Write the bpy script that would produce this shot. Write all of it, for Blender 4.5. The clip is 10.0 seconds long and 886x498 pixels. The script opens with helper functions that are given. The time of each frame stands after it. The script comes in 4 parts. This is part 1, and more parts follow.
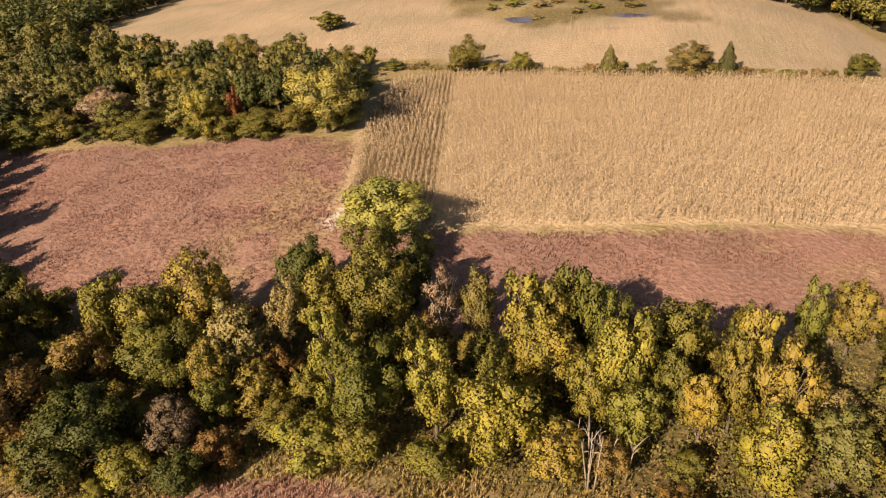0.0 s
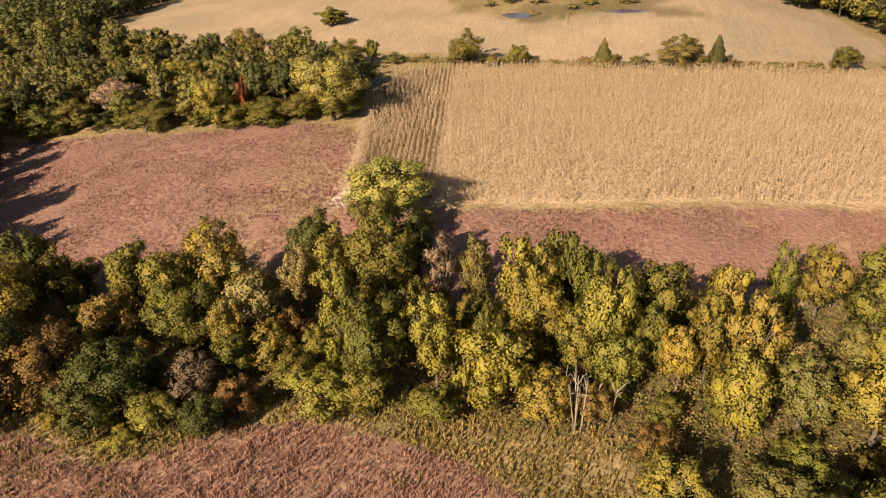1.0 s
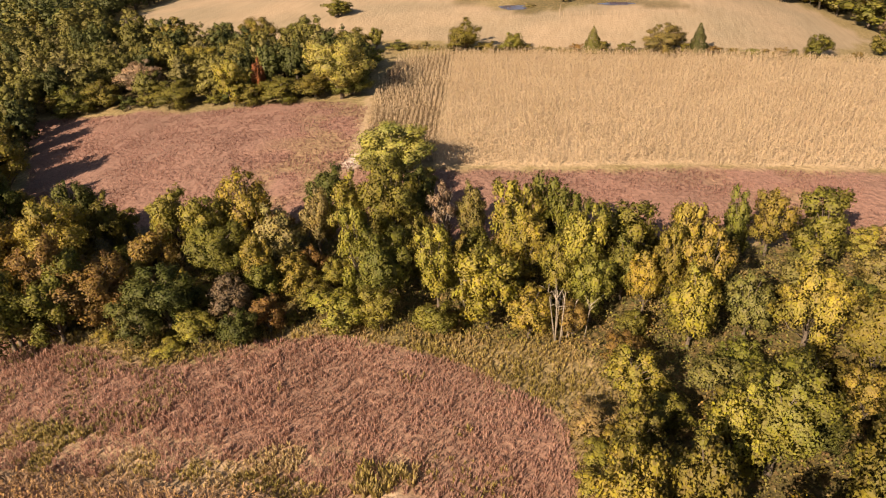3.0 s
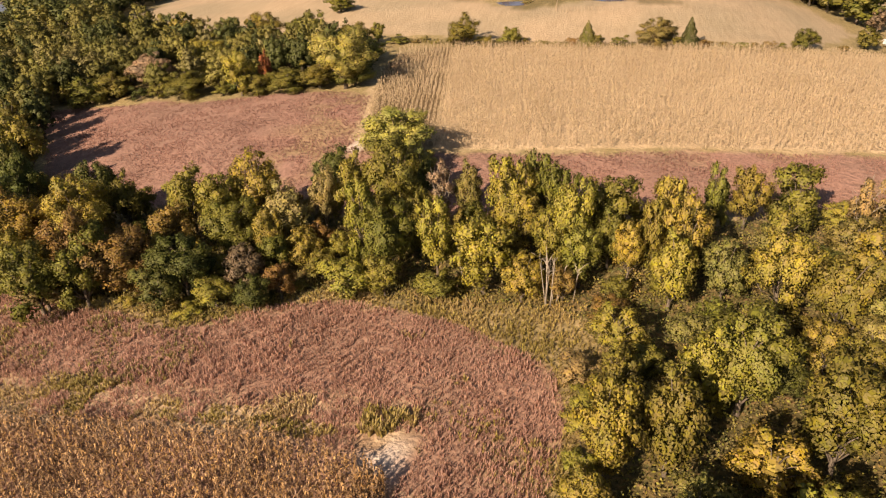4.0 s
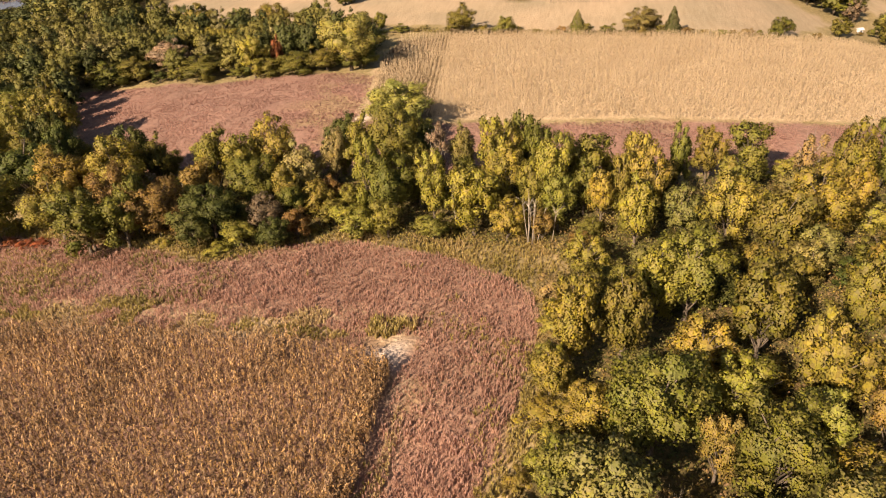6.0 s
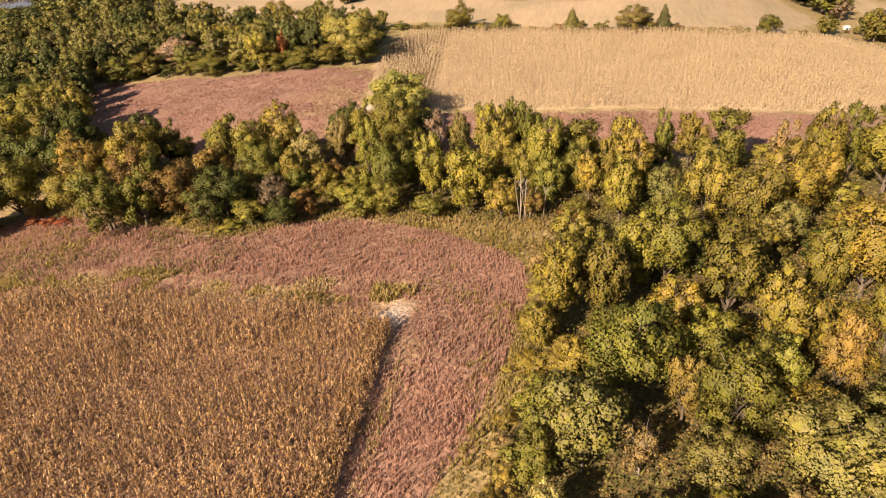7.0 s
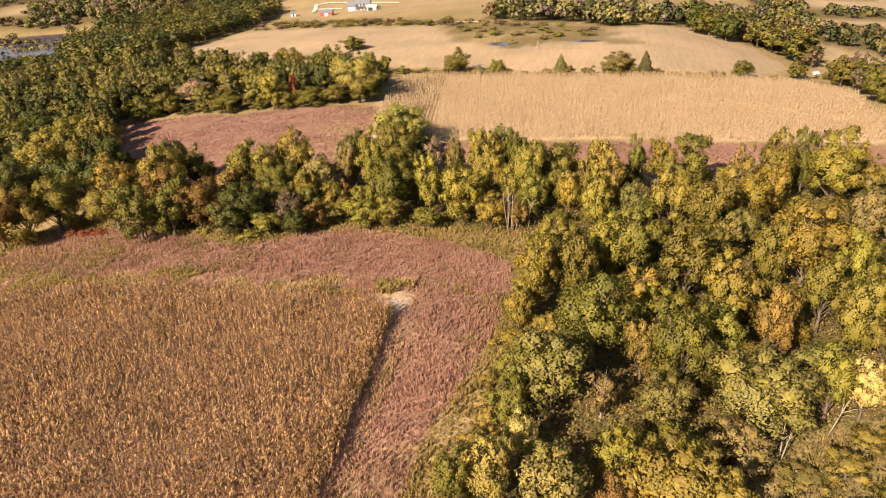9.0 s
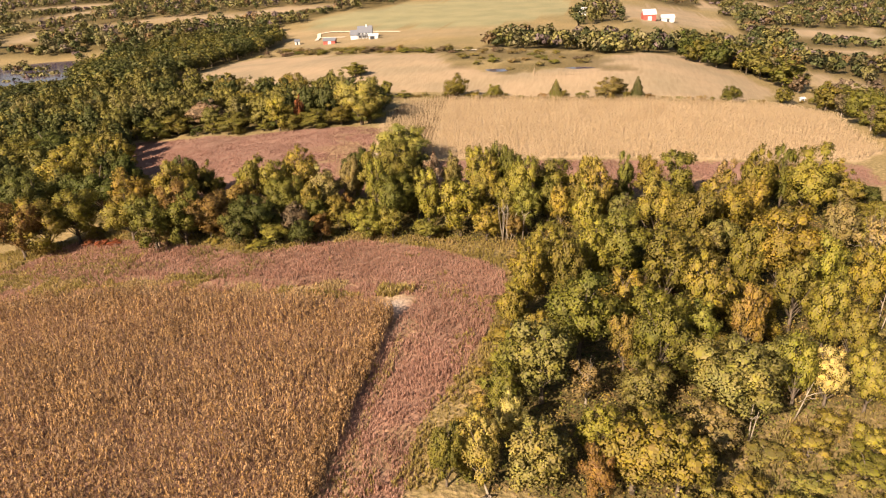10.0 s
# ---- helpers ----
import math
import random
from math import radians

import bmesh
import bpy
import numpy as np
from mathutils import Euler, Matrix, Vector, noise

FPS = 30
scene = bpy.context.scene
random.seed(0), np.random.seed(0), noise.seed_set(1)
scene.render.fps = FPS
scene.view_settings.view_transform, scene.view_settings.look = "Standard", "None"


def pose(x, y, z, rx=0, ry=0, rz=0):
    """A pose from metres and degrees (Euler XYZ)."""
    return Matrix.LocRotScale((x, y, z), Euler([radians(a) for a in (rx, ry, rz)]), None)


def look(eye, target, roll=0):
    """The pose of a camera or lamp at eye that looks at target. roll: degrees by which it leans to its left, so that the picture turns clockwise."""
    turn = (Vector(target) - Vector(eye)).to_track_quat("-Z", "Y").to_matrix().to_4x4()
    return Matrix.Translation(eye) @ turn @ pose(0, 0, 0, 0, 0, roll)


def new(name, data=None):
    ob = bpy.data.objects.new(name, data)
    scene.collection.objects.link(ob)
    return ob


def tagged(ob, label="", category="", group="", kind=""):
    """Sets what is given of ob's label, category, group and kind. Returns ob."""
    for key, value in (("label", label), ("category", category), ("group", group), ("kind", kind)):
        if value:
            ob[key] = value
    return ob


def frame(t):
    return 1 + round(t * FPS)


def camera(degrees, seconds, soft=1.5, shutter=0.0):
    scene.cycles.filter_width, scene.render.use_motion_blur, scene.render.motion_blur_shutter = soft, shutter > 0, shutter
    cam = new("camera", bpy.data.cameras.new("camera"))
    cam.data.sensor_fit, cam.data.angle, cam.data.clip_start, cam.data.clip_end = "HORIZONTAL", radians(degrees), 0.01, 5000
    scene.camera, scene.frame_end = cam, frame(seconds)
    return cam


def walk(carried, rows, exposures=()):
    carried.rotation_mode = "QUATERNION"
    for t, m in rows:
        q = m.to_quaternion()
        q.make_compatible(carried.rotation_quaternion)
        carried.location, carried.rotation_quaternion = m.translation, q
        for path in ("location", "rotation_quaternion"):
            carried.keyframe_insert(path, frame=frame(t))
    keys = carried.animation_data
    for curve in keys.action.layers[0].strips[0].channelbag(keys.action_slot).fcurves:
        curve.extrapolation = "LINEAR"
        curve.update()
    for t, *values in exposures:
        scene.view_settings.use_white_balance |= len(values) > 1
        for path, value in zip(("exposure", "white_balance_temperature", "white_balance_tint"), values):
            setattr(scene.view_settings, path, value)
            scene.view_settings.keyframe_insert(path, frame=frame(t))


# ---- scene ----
cam = camera(65.6, 10.0, soft=1.2)
# seconds, place, heading, tilt, lean
ROWS = [
    (0.0, -0.70, -1.74, 39.41, 13.77, -30.35, -3.48),
    (0.5, -0.12, -4.65, 39.33, 13.73, -30.33, -3.43),
    (1.0, 0.47, -7.59, 39.25, 13.70, -30.28, -3.41),
    (1.5, 1.02, -10.51, 39.17, 13.66, -30.25, -3.36),
    (2.0, 1.60, -13.46, 39.10, 13.65, -30.22, -3.35),
    (2.5, 2.17, -16.41, 39.07, 13.61, -30.20, -3.30),
    (4.0, 4.19, -25.44, 38.90, 13.60, -30.12, -3.22),
    (4.5, 4.95, -28.45, 38.84, 13.66, -30.11, -3.28),
    (5.0, 5.74, -31.50, 38.59, 13.68, -30.02, -3.28),
    (5.5, 6.62, -34.65, 38.43, 13.73, -29.97, -3.32),
    (7.0, 9.24, -44.35, 38.45, 13.74, -29.76, -3.25),
    (7.5, 10.08, -47.41, 38.53, 13.72, -29.02, -3.20),
    (8.0, 10.83, -50.40, 38.46, 13.64, -27.89, -3.12),
    (8.5, 11.59, -53.33, 38.33, 13.56, -26.75, -3.06),
    (9.0, 12.34, -56.28, 38.26, 13.47, -25.62, -2.93),
    (9.5, 13.03, -59.27, 38.18, 13.37, -24.46, -2.78),
    (10.0, 13.85, -62.26, 38.10, 13.33, -23.34, -2.74),
]
walk(cam, [(t, pose(x, y, z, 0, 0, yaw) @ pose(0, 0, 0, 90 + pitch, 0, 0) @ pose(0, 0, 0, 0, 0, lean))
           for t, x, y, z, yaw, pitch, lean in ROWS],
     exposures=[(0.0, 1.08), (2.5, 1.16), (5.0, 1.28), (7.5, 1.39), (10.0, 1.39)])

# ---- light: low afternoon sun, clear sky; warm white balance ----
scene.view_settings.use_white_balance = True
scene.view_settings.white_balance_temperature = 8300
scene.view_settings.white_balance_tint = 15
SUN_UP, SUN_DIR = 32.0, (0.43, 0.903)          # height in degrees; the way the shadows fall
world = bpy.data.worlds.new("world")
scene.world = world
world.use_nodes = True
wn = world.node_tree.nodes
sky = wn.new("ShaderNodeTexSky")
sky.sky_type, sky.sun_disc = "NISHITA", False
sky.sun_elevation = radians(SUN_UP)
sky.sun_rotation = math.atan2(-SUN_DIR[0], -SUN_DIR[1])
world.node_tree.links.new(sky.outputs["Color"], wn["Background"].inputs["Color"])
wn["Background"].inputs["Strength"].default_value = 0.05
sun = new("sun", bpy.data.lights.new("sun", "SUN"))
sun.data.energy, sun.data.angle, sun.data.color = 5.0, radians(0.55), (1.0, 0.90, 0.78)
sun.matrix_world = look((0, 0, 0), (SUN_DIR[0], SUN_DIR[1], -math.tan(radians(SUN_UP))))


# ---- small tools ----
rng = np.random.default_rng(7)


def smooth(a, b, x):
    u = np.clip((np.asarray(x, float) - a) / (b - a), 0, 1)
    return u * u * (3 - 2 * u)


def bump(x, y, cx, cy, sx, sy):
    return np.exp(-((x - cx) / sx) ** 2 - ((y - cy) / sy) ** 2)


def height(x, y):
    """The lie of the land."""
    x, y = np.asarray(x, float), np.asarray(y, float)
    h = -2.6 + 2.4 * bump(x, y, -28, 82, 50, 36) - 1.1 * np.exp(-((y - 36) / 13) ** 2) * smooth(60, 0, abs(x + 10) - 20)
    h = h - 3.6 * smooth(-45, -110, x) * smooth(170, 60, y)
    h = h - 9.0 * smooth(25, 95, x) * smooth(95, 175, y)
    h = h - 15.0 * bump(x, y, -285, 270, 120, 110)
    h = h + 3.0 * bump(x, y, -55, 205, 80, 50) - 1.5 * bump(x, y, 10, 262, 60, 30)
    h = h - 8.0 * smooth(90, 260, x) * smooth(120, 320, y)
    h = h + 6.0 * smooth(300, 700, y) * smooth(150, -50, x)
    h = h - 1.0 * bump(x, y, -22.5, 186, 8, 5) - 1.0 * bump(x, y, 6, 193, 9, 4) - 1.5 * bump(x, y, 10, 149, 60, 20)
    h = h + 3.0 * np.sin(x / 130 + .5) * np.sin(y / 170 + 1.0) * smooth(300, 500, np.hypot(x, y))
    return h


def up(x, y):
    return float(height(x, y))


def rough(x, y, size, seed=0):
    """Smooth value noise, 0 to 1."""
    x, y = np.asarray(x, float) / size, np.asarray(y, float) / size
    i, j = np.floor(x).astype(int), np.floor(y).astype(int)
    u, v = x - i, y - j
    u, v = u * u * (3 - 2 * u), v * v * (3 - 2 * v)

    def cell(a, b):
        k = (a * 374761393 + b * 668265263 + seed * 1442695041) & 0xFFFFFFFF
        k = ((k ^ (k >> 13)) * 1274126177) & 0xFFFFFFFF
        return ((k ^ (k >> 16)) & 0xFFFF) / 65535.0
    return (cell(i, j) * (1 - u) + cell(i + 1, j) * u) * (1 - v) + (cell(i, j + 1) * (1 - u) + cell(i + 1, j + 1) * u) * v


def inside(poly, x, y):
    x, y = np.asarray(x, float), np.asarray(y, float)
    r = np.zeros(x.shape, bool)
    for (ax, ay), (bx, by) in zip(poly, poly[1:] + poly[:1]):
        if ay != by:
            r ^= ((ay > y) != (by > y)) & (x < (bx - ax) * (y - ay) / (by - ay) + ax)
    return r


def strewn(poly, per_m2, r=rng):
    """Random places inside a polygon."""
    xs, ys = [p[0] for p in poly], [p[1] for p in poly]
    n = int((max(xs) - min(xs)) * (max(ys) - min(ys)) * per_m2)
    x, y = r.uniform(min(xs), max(xs), n), r.uniform(min(ys), max(ys), n)
    k = inside(poly, x, y)
    return x[k], y[k]


def quads(name, q):
    """A mesh out of loose four-cornered faces, given as an array (n, 4, 3); a fifth row is the direction in which the leaf is lit."""
    q = np.ascontiguousarray(q, dtype=np.float32)
    n = len(q)
    me = bpy.data.meshes.new(name)
    me.vertices.add(4 * n)
    me.loops.add(4 * n)
    me.polygons.add(n)
    me.vertices.foreach_set("co", np.ascontiguousarray(q[:, :4]).ravel())
    me.loops.foreach_set("vertex_index", np.arange(4 * n, dtype=np.int32))
    me.polygons.foreach_set("loop_start", np.arange(0, 4 * n, 4, dtype=np.int32))
    me.update(calc_edges=True)
    if q.shape[1] == 5:
        d = q[:, 4] / (np.linalg.norm(q[:, 4], axis=1, keepdims=True) + 1e-6)
        at = me.attributes.new("custom_normal", "FLOAT_VECTOR", "POINT")
        at.data.foreach_set("vector", np.repeat(d, 4, axis=0).astype(np.float32).ravel())
        me.update()
    return me


def part(name, me, material, parent, label=""):
    ob = new(name, me)
    if material and not me.materials:
        me.materials.append(material)
    ob.parent = parent
    return tagged(ob, label)


def bm_mesh(name, bm):
    me = bpy.data.meshes.new(name)
    bm.to_mesh(me)
    bm.free()
    return me


def tube(bm, pts, radii, sides=6):
    """A tapering limb through the points."""
    rings = []
    for i, p in enumerate(pts):
        d = (Vector(pts[min(i + 1, len(pts) - 1)]) - Vector(pts[max(i - 1, 0)])).normalized()
        a = d.orthogonal().normalized()
        b = d.cross(a)
        rings.append([bm.verts.new(Vector(p) + radii[i] * (math.cos(2 * math.pi * k / sides) * a + math.sin(2 * math.pi * k / sides) * b)) for k in range(sides)])
    for r, s in zip(rings, rings[1:]):
        for k in range(sides):
            f = bm.faces.new((r[k], r[(k + 1) % sides], s[(k + 1) % sides], s[k]))
            f.smooth = True
    bm.faces.new(rings[-1])
    bm.faces.new(rings[0][::-1])


def slab(bm, x0, y0, z0, x1, y1, z1):
    m = Matrix.Translation(((x0 + x1) / 2, (y0 + y1) / 2, (z0 + z1) / 2)) @ Matrix.Diagonal((x1 - x0, y1 - y0, z1 - z0, 1))
    bmesh.ops.create_cube(bm, size=1, matrix=m)


# ---- materials ----
def material(name, rough_=0.8):
    m = bpy.data.materials.new(name)
    m.use_nodes = True
    n, l = m.node_tree.nodes, m.node_tree.links
    b = n["Principled BSDF"]
    b.inputs["Roughness"].default_value = rough_
    b.inputs["Specular IOR Level"].default_value = 0.25
    return m, n, l, b


def noise_node(n, l, scale, detail=4, coord="Object", stretch=None):
    tc = n.new("ShaderNodeTexCoord")
    t = n.new("ShaderNodeTexNoise")
    t.inputs["Scale"].default_value, t.inputs["Detail"].default_value = scale, detail
    if stretch:
        mp = n.new("ShaderNodeMapping")
        mp.inputs["Scale"].default_value = stretch
        l.new(tc.outputs[coord], mp.inputs["Vector"])
        l.new(mp.outputs["Vector"], t.inputs["Vector"])
    else:
        l.new(tc.outputs[coord], t.inputs["Vector"])
    return t.outputs["Fac"]


def ramp(n, l, fac, stops):
    r = n.new("ShaderNodeValToRGB")
    e = r.color_ramp.elements
    while len(e) < len(stops):
        e.new(0.5)
    for k, (p, c) in zip(e, stops):
        k.position, k.color = p, (*c, 1)
    l.new(fac, r.inputs["Fac"])
    return r.outputs["Color"]


def mix(n, l, fac, a, b, mode="MIX"):
    m = n.new("ShaderNodeMix")
    m.data_type, m.blend_type = "RGBA", mode
    for sock, v in ((m.inputs["Factor"], fac), (m.inputs["A"], a), (m.inputs["B"], b)):
        if isinstance(v, (int, float)):
            sock.default_value = v
        elif isinstance(v, tuple):
            sock.default_value = (*v, 1)
        else:
            l.new(v, sock)
    return m.outputs["Result"]


def vary(n, l, colour, hue=0.04, value=0.5, sat=0.2):
    """Each loose piece gets a tint of its own."""
    g = n.new("ShaderNodeNewGeometry")
    h = n.new("ShaderNodeHueSaturation")
    for key, centre, span in (("Hue", 0.5, hue), ("Value", 1.0, value), ("Saturation", 1.0, sat)):
        mm = n.new("ShaderNodeMapRange")
        mm.inputs["To Min"].default_value, mm.inputs["To Max"].default_value = centre - span / 2, centre + span / 2
        l.new(g.outputs["Random Per Island"], mm.inputs["Value"])
        l.new(mm.outputs["Result"], h.inputs[key])
    if isinstance(colour, tuple):
        h.inputs["Color"].default_value = (*colour, 1)
    else:
        l.new(colour, h.inputs["Color"])
    return h.outputs["Color"]


def leafy(name, colour_of, through_=0.3):
    """Thin leaves: a matt face and some light shining through."""
    m, n, l, b = material(name, 0.65)
    c = colour_of(n, l)
    l.new(c, b.inputs["Base Color"])
    t = n.new("ShaderNodeBsdfTranslucent")
    l.new(c, t.inputs["Color"])
    s = n.new("ShaderNodeMixShader")
    s.inputs["Fac"].default_value = through_
    l.new(b.outputs["BSDF"], s.inputs[1])
    l.new(t.outputs["BSDF"], s.inputs[2])
    l.new(s.outputs["Shader"], n["Material Output"].inputs["Surface"])
    return m


def crown_colour(n, l):
    o = n.new("ShaderNodeObjectInfo")
    patch = ramp(n, l, noise_node(n, l, 0.45, 5), [(0.34, (0.74, 0.82, 0.82)), (0.5, (0.96, 0.97, 0.95)), (0.68, (1.18, 1.11, 0.98))])
    return vary(n, l, mix(n, l, 1.0, o.outputs["Color"], patch, "MULTIPLY"), 0.025, 0.2, 0.2)


LEAVES = leafy("leaves", crown_colour, 0.28)


def tint_colour(n, l):
    a = n.new("ShaderNodeAttribute")
    a.attribute_name = "tint"
    return vary(n, l, a.outputs["Color"], 0.02, 0.22, 0.15)


FAR_LEAVES = leafy("far_leaves", tint_colour, 0.18)
CORN = leafy("dry_corn", lambda n, l: vary(n, l, mix(n, l, 1.0, ramp(n, l, noise_node(n, l, 2.0, 2), [(0.36, (0.152, 0.081, 0.036)), (0.5, (0.24, 0.138, 0.067)), (0.64, (0.335, 0.213, 0.120))]), ramp(n, l, noise_node(n, l, 0.2, 4), [
    (0.35, (0.86, 0.86, 0.86)), (0.65, (1.14, 1.14, 1.14))]), "MULTIPLY"), 0.012, 0.9, 0.25), 0.12)
FAR_CORN = leafy("bleached_corn", lambda n, l: vary(n, l, ramp(n, l, noise_node(n, l, 0.12, 4), [
    (0.35, (0.425, 0.318, 0.206)), (0.65, (0.485, 0.372, 0.248))]), 0.015, 0.22, 0.15), 0.4)
BLUESTEM = leafy("bluestem", lambda n, l: vary(n, l, ramp(n, l, noise_node(n, l, 0.16, 5), [
    (0.36, (0.35, 0.202, 0.154)), (0.5, (0.405, 0.238, 0.184)), (0.66, (0.45, 0.270, 0.212))]), 0.02, 0.3, 0.2), 0.5)
# bluestem again, darkened: the dimmer light beyond the creek is put in the colour
DIMMED_STEM = leafy("far_bluestem", lambda n, l: vary(n, l, ramp(n, l, noise_node(n, l, 0.1, 5), [
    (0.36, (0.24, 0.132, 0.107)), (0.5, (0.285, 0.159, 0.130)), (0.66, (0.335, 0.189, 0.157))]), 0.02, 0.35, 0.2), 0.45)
WEEDS = leafy("weeds", lambda n, l: vary(n, l, ramp(n, l, noise_node(n, l, 0.2, 4), [
    (0.36, (0.27, 0.205, 0.07)), (0.55, (0.33, 0.245, 0.095)), (0.68, (0.39, 0.28, 0.13))]), 0.03, 0.4, 0.2), 0.45)
RANK = leafy("rank_weeds", lambda n, l: vary(n, l, ramp(n, l, noise_node(n, l, 0.2, 4), [
    (0.36, (0.17, 0.14, 0.05)), (0.52, (0.215, 0.165, 0.065)), (0.68, (0.27, 0.19, 0.09))]), 0.03, 0.35, 0.2), 0.4)
STRAW = leafy("dry_straw", lambda n, l: vary(n, l, (0.40, 0.29, 0.15), 0.02, 0.4, 0.2), 0.4)
LITTER = leafy("undergrowth", lambda n, l: vary(n, l, ramp(n, l, noise_node(n, l, 0.3, 4), [
    (0.36, (0.08, 0.09, 0.025)), (0.52, (0.18, 0.145, 0.045)), (0.66, (0.23, 0.14, 0.055))]), 0.04, 0.4, 0.3), 0.25)


def plain(name, stops, scale, rough_=0.85, bump_=0.0, stretch=None):
    m, n, l, b = material(name, rough_)
    f = noise_node(n, l, scale, 6, stretch=stretch)
    l.new(ramp(n, l, f, stops), b.inputs["Base Color"])
    if bump_:
        bp = n.new("ShaderNodeBump")
        bp.inputs["Strength"].default_value, bp.inputs["Distance"].default_value = bump_, 0.05
        l.new(f, bp.inputs["Height"])
        l.new(bp.outputs["Normal"], b.inputs["Normal"])
    return m


BARK = plain("bark", [(0.3, (0.06, 0.045, 0.035)), (0.7, (0.16, 0.125, 0.095))], 3, 0.9, 0.6, (6, 6, 1))
GREY_BARK = plain("grey_bark", [(0.3, (0.16, 0.13, 0.10)), (0.7, (0.32, 0.27, 0.22))], 3, 0.9, 0.5, (6, 6, 1))
DEADWOOD = plain("dead_wood", [(0.3, (0.21, 0.17, 0.13)), (0.7, (0.33, 0.28, 0.225))], 3, 0.85, 0.4, (6, 6, 1))
WHITE_WALL = plain("white_siding", [(0.3, (0.44, 0.45, 0.47)), (0.7, (0.54, 0.55, 0.56))], 1.5, 0.6)
GREY_ROOF = plain("grey_roof", [(0.3, (0.10, 0.11, 0.135)), (0.7, (0.16, 0.17, 0.20))], 2.0, 0.6)
WHITE_ROOF = plain("pale_metal_roof", [(0.3, (0.46, 0.46, 0.48)), (0.7, (0.56, 0.56, 0.57))], 1.0, 0.45)
RED_WALL = plain("red_boards", [(0.3, (0.27, 0.06, 0.05)), (0.7, (0.36, 0.09, 0.075))], 2.0, 0.7)
DARK_GLASS = plain("dark_window", [(0.3, (0.03, 0.035, 0.045)), (0.7, (0.05, 0.055, 0.065))], 2.0, 0.15)
GRAVEL = plain("pale_gravel", [(0.3, (0.55, 0.46, 0.36)), (0.7, (0.70, 0.62, 0.52))], 1.5, 0.95)
POST = plain("weathered_post", [(0.3, (0.20, 0.15, 0.10)), (0.7, (0.27, 0.20, 0.14))], 4, 0.9)

WATER, n_, l_, b_ = material("pond_water", 0.12)
b_.inputs["Base Color"].default_value = (0.07, 0.055, 0.085, 1)
b_.inputs["Specular IOR Level"].default_value = 0.16
bp_ = n_.new("ShaderNodeBump")
bp_.inputs["Strength"].default_value, bp_.inputs["Distance"].default_value = 0.15, 0.05
l_.new(noise_node(n_, l_, 0.8, 3), bp_.inputs["Height"])
l_.new(bp_.outputs["Normal"], b_.inputs["Normal"])


def ground_material():
    m, n, l, b = material("open_ground", 0.95)
    fine, broad = noise_node(n, l, 1.6, 8), noise_node(n, l, 0.045, 4)
    streak = noise_node(n, l, 0.9, 5, stretch=(1.0, 0.12, 1.0))

    def cover(stops, fac=fine, tint=None):
        c = ramp(n, l, fac, stops)
        return mix(n, l, 0.55, c, ramp(n, l, broad, tint), "MULTIPLY") if tint else c
    soft = [(0.35, (0.75, 0.78, 0.72)), (0.65, (1.2, 1.12, 1.05))]
    out = cover([(0.3, (0.155, 0.12, 0.055)), (0.5, (0.225, 0.17, 0.083)), (0.7, (0.31, 0.23, 0.13))], tint=soft)
    layers = [
        ("pasture", cover([(0.3, (0.20, 0.185, 0.105)), (0.7, (0.265, 0.245, 0.145))], tint=soft)),
        ("stubble", cover([(0.3, (0.27, 0.2, 0.132)), (0.7, (0.325, 0.246, 0.168))], streak, soft)),
        ("cornsoil", cover([(0.3, (0.07, 0.042, 0.021)), (0.7, (0.13, 0.078, 0.038))])),
        ("bluestem", cover([(0.28, (0.18, 0.103, 0.078)), (0.5, (0.235, 0.136, 0.102)), (0.72, (0.29, 0.172, 0.13))], tint=soft)),
        ("far_bluestem", cover([(0.28, (0.185, 0.103, 0.081)), (0.5, (0.235, 0.133, 0.106)), (0.72, (0.285, 0.163, 0.131))], tint=soft)),
        ("woodfloor", cover([(0.3, (0.045, 0.042, 0.016)), (0.55, (0.11, 0.08, 0.03)), (0.72, (0.20, 0.12, 0.055))])),
        ("straw", cover([(0.3, (0.355, 0.255, 0.155)), (0.7, (0.455, 0.335, 0.22))])),
        ("sand", cover([(0.3, (0.38, 0.30, 0.25)), (0.7, (0.50, 0.41, 0.35))])),
    ]
    for key, c in layers:
        a = n.new("ShaderNodeAttribute")
        a.attribute_name = key
        out = mix(n, l, a.outputs["Fac"], out, c)
    l.new(out, b.inputs["Base Color"])
    bp = n.new("ShaderNodeBump")
    bp.inputs["Strength"].default_value, bp.inputs["Distance"].default_value = 0.9, 0.35
    l.new(fine, bp.inputs["Height"])
    l.new(bp.outputs["Normal"], b.inputs["Normal"])
    return m


# ---- the plan: fields, woods, tracks ----
NEAR_CORN = [(-67, -60), (-63, 5.5), (-48.4, 9.2), (-32, 10.8), (-20.5, 11.4), (-13.5, 10.3), (-9.6, 8.6), (-8.9, -4), (-8.2, -16.4), (-6.4, -45), (-6, -60)]
MEADOW = [(-82, -70), (-76, 8), (-72, 20), (-70, 29), (-58, 28), (-44, 26.3), (-37, 24.3), (-29, 30.5), (-21, 33), (-9, 30.5), (-2, 27.1),
          (2.2, 23.6), (3.4, 18), (2.5, 6), (0.4, -4.5), (-1.2, -12), (-0.4, -20), (2, -70)]
FAR_MEADOW = [(-114, 95), (-87, 98.5), (-72, 96.2), (-46, 98.5), (-37.5, 96), (-33, 75), (-31, 68.5), (-24, 68), (-17, 68.6), (-3.5, 70.6), (16, 74.6), (34, 76.8),
              (63, 78), (64, 66), (40, 59), (10, 53), (-12, 51), (-60, 49), (-78, 55), (-98, 80)]
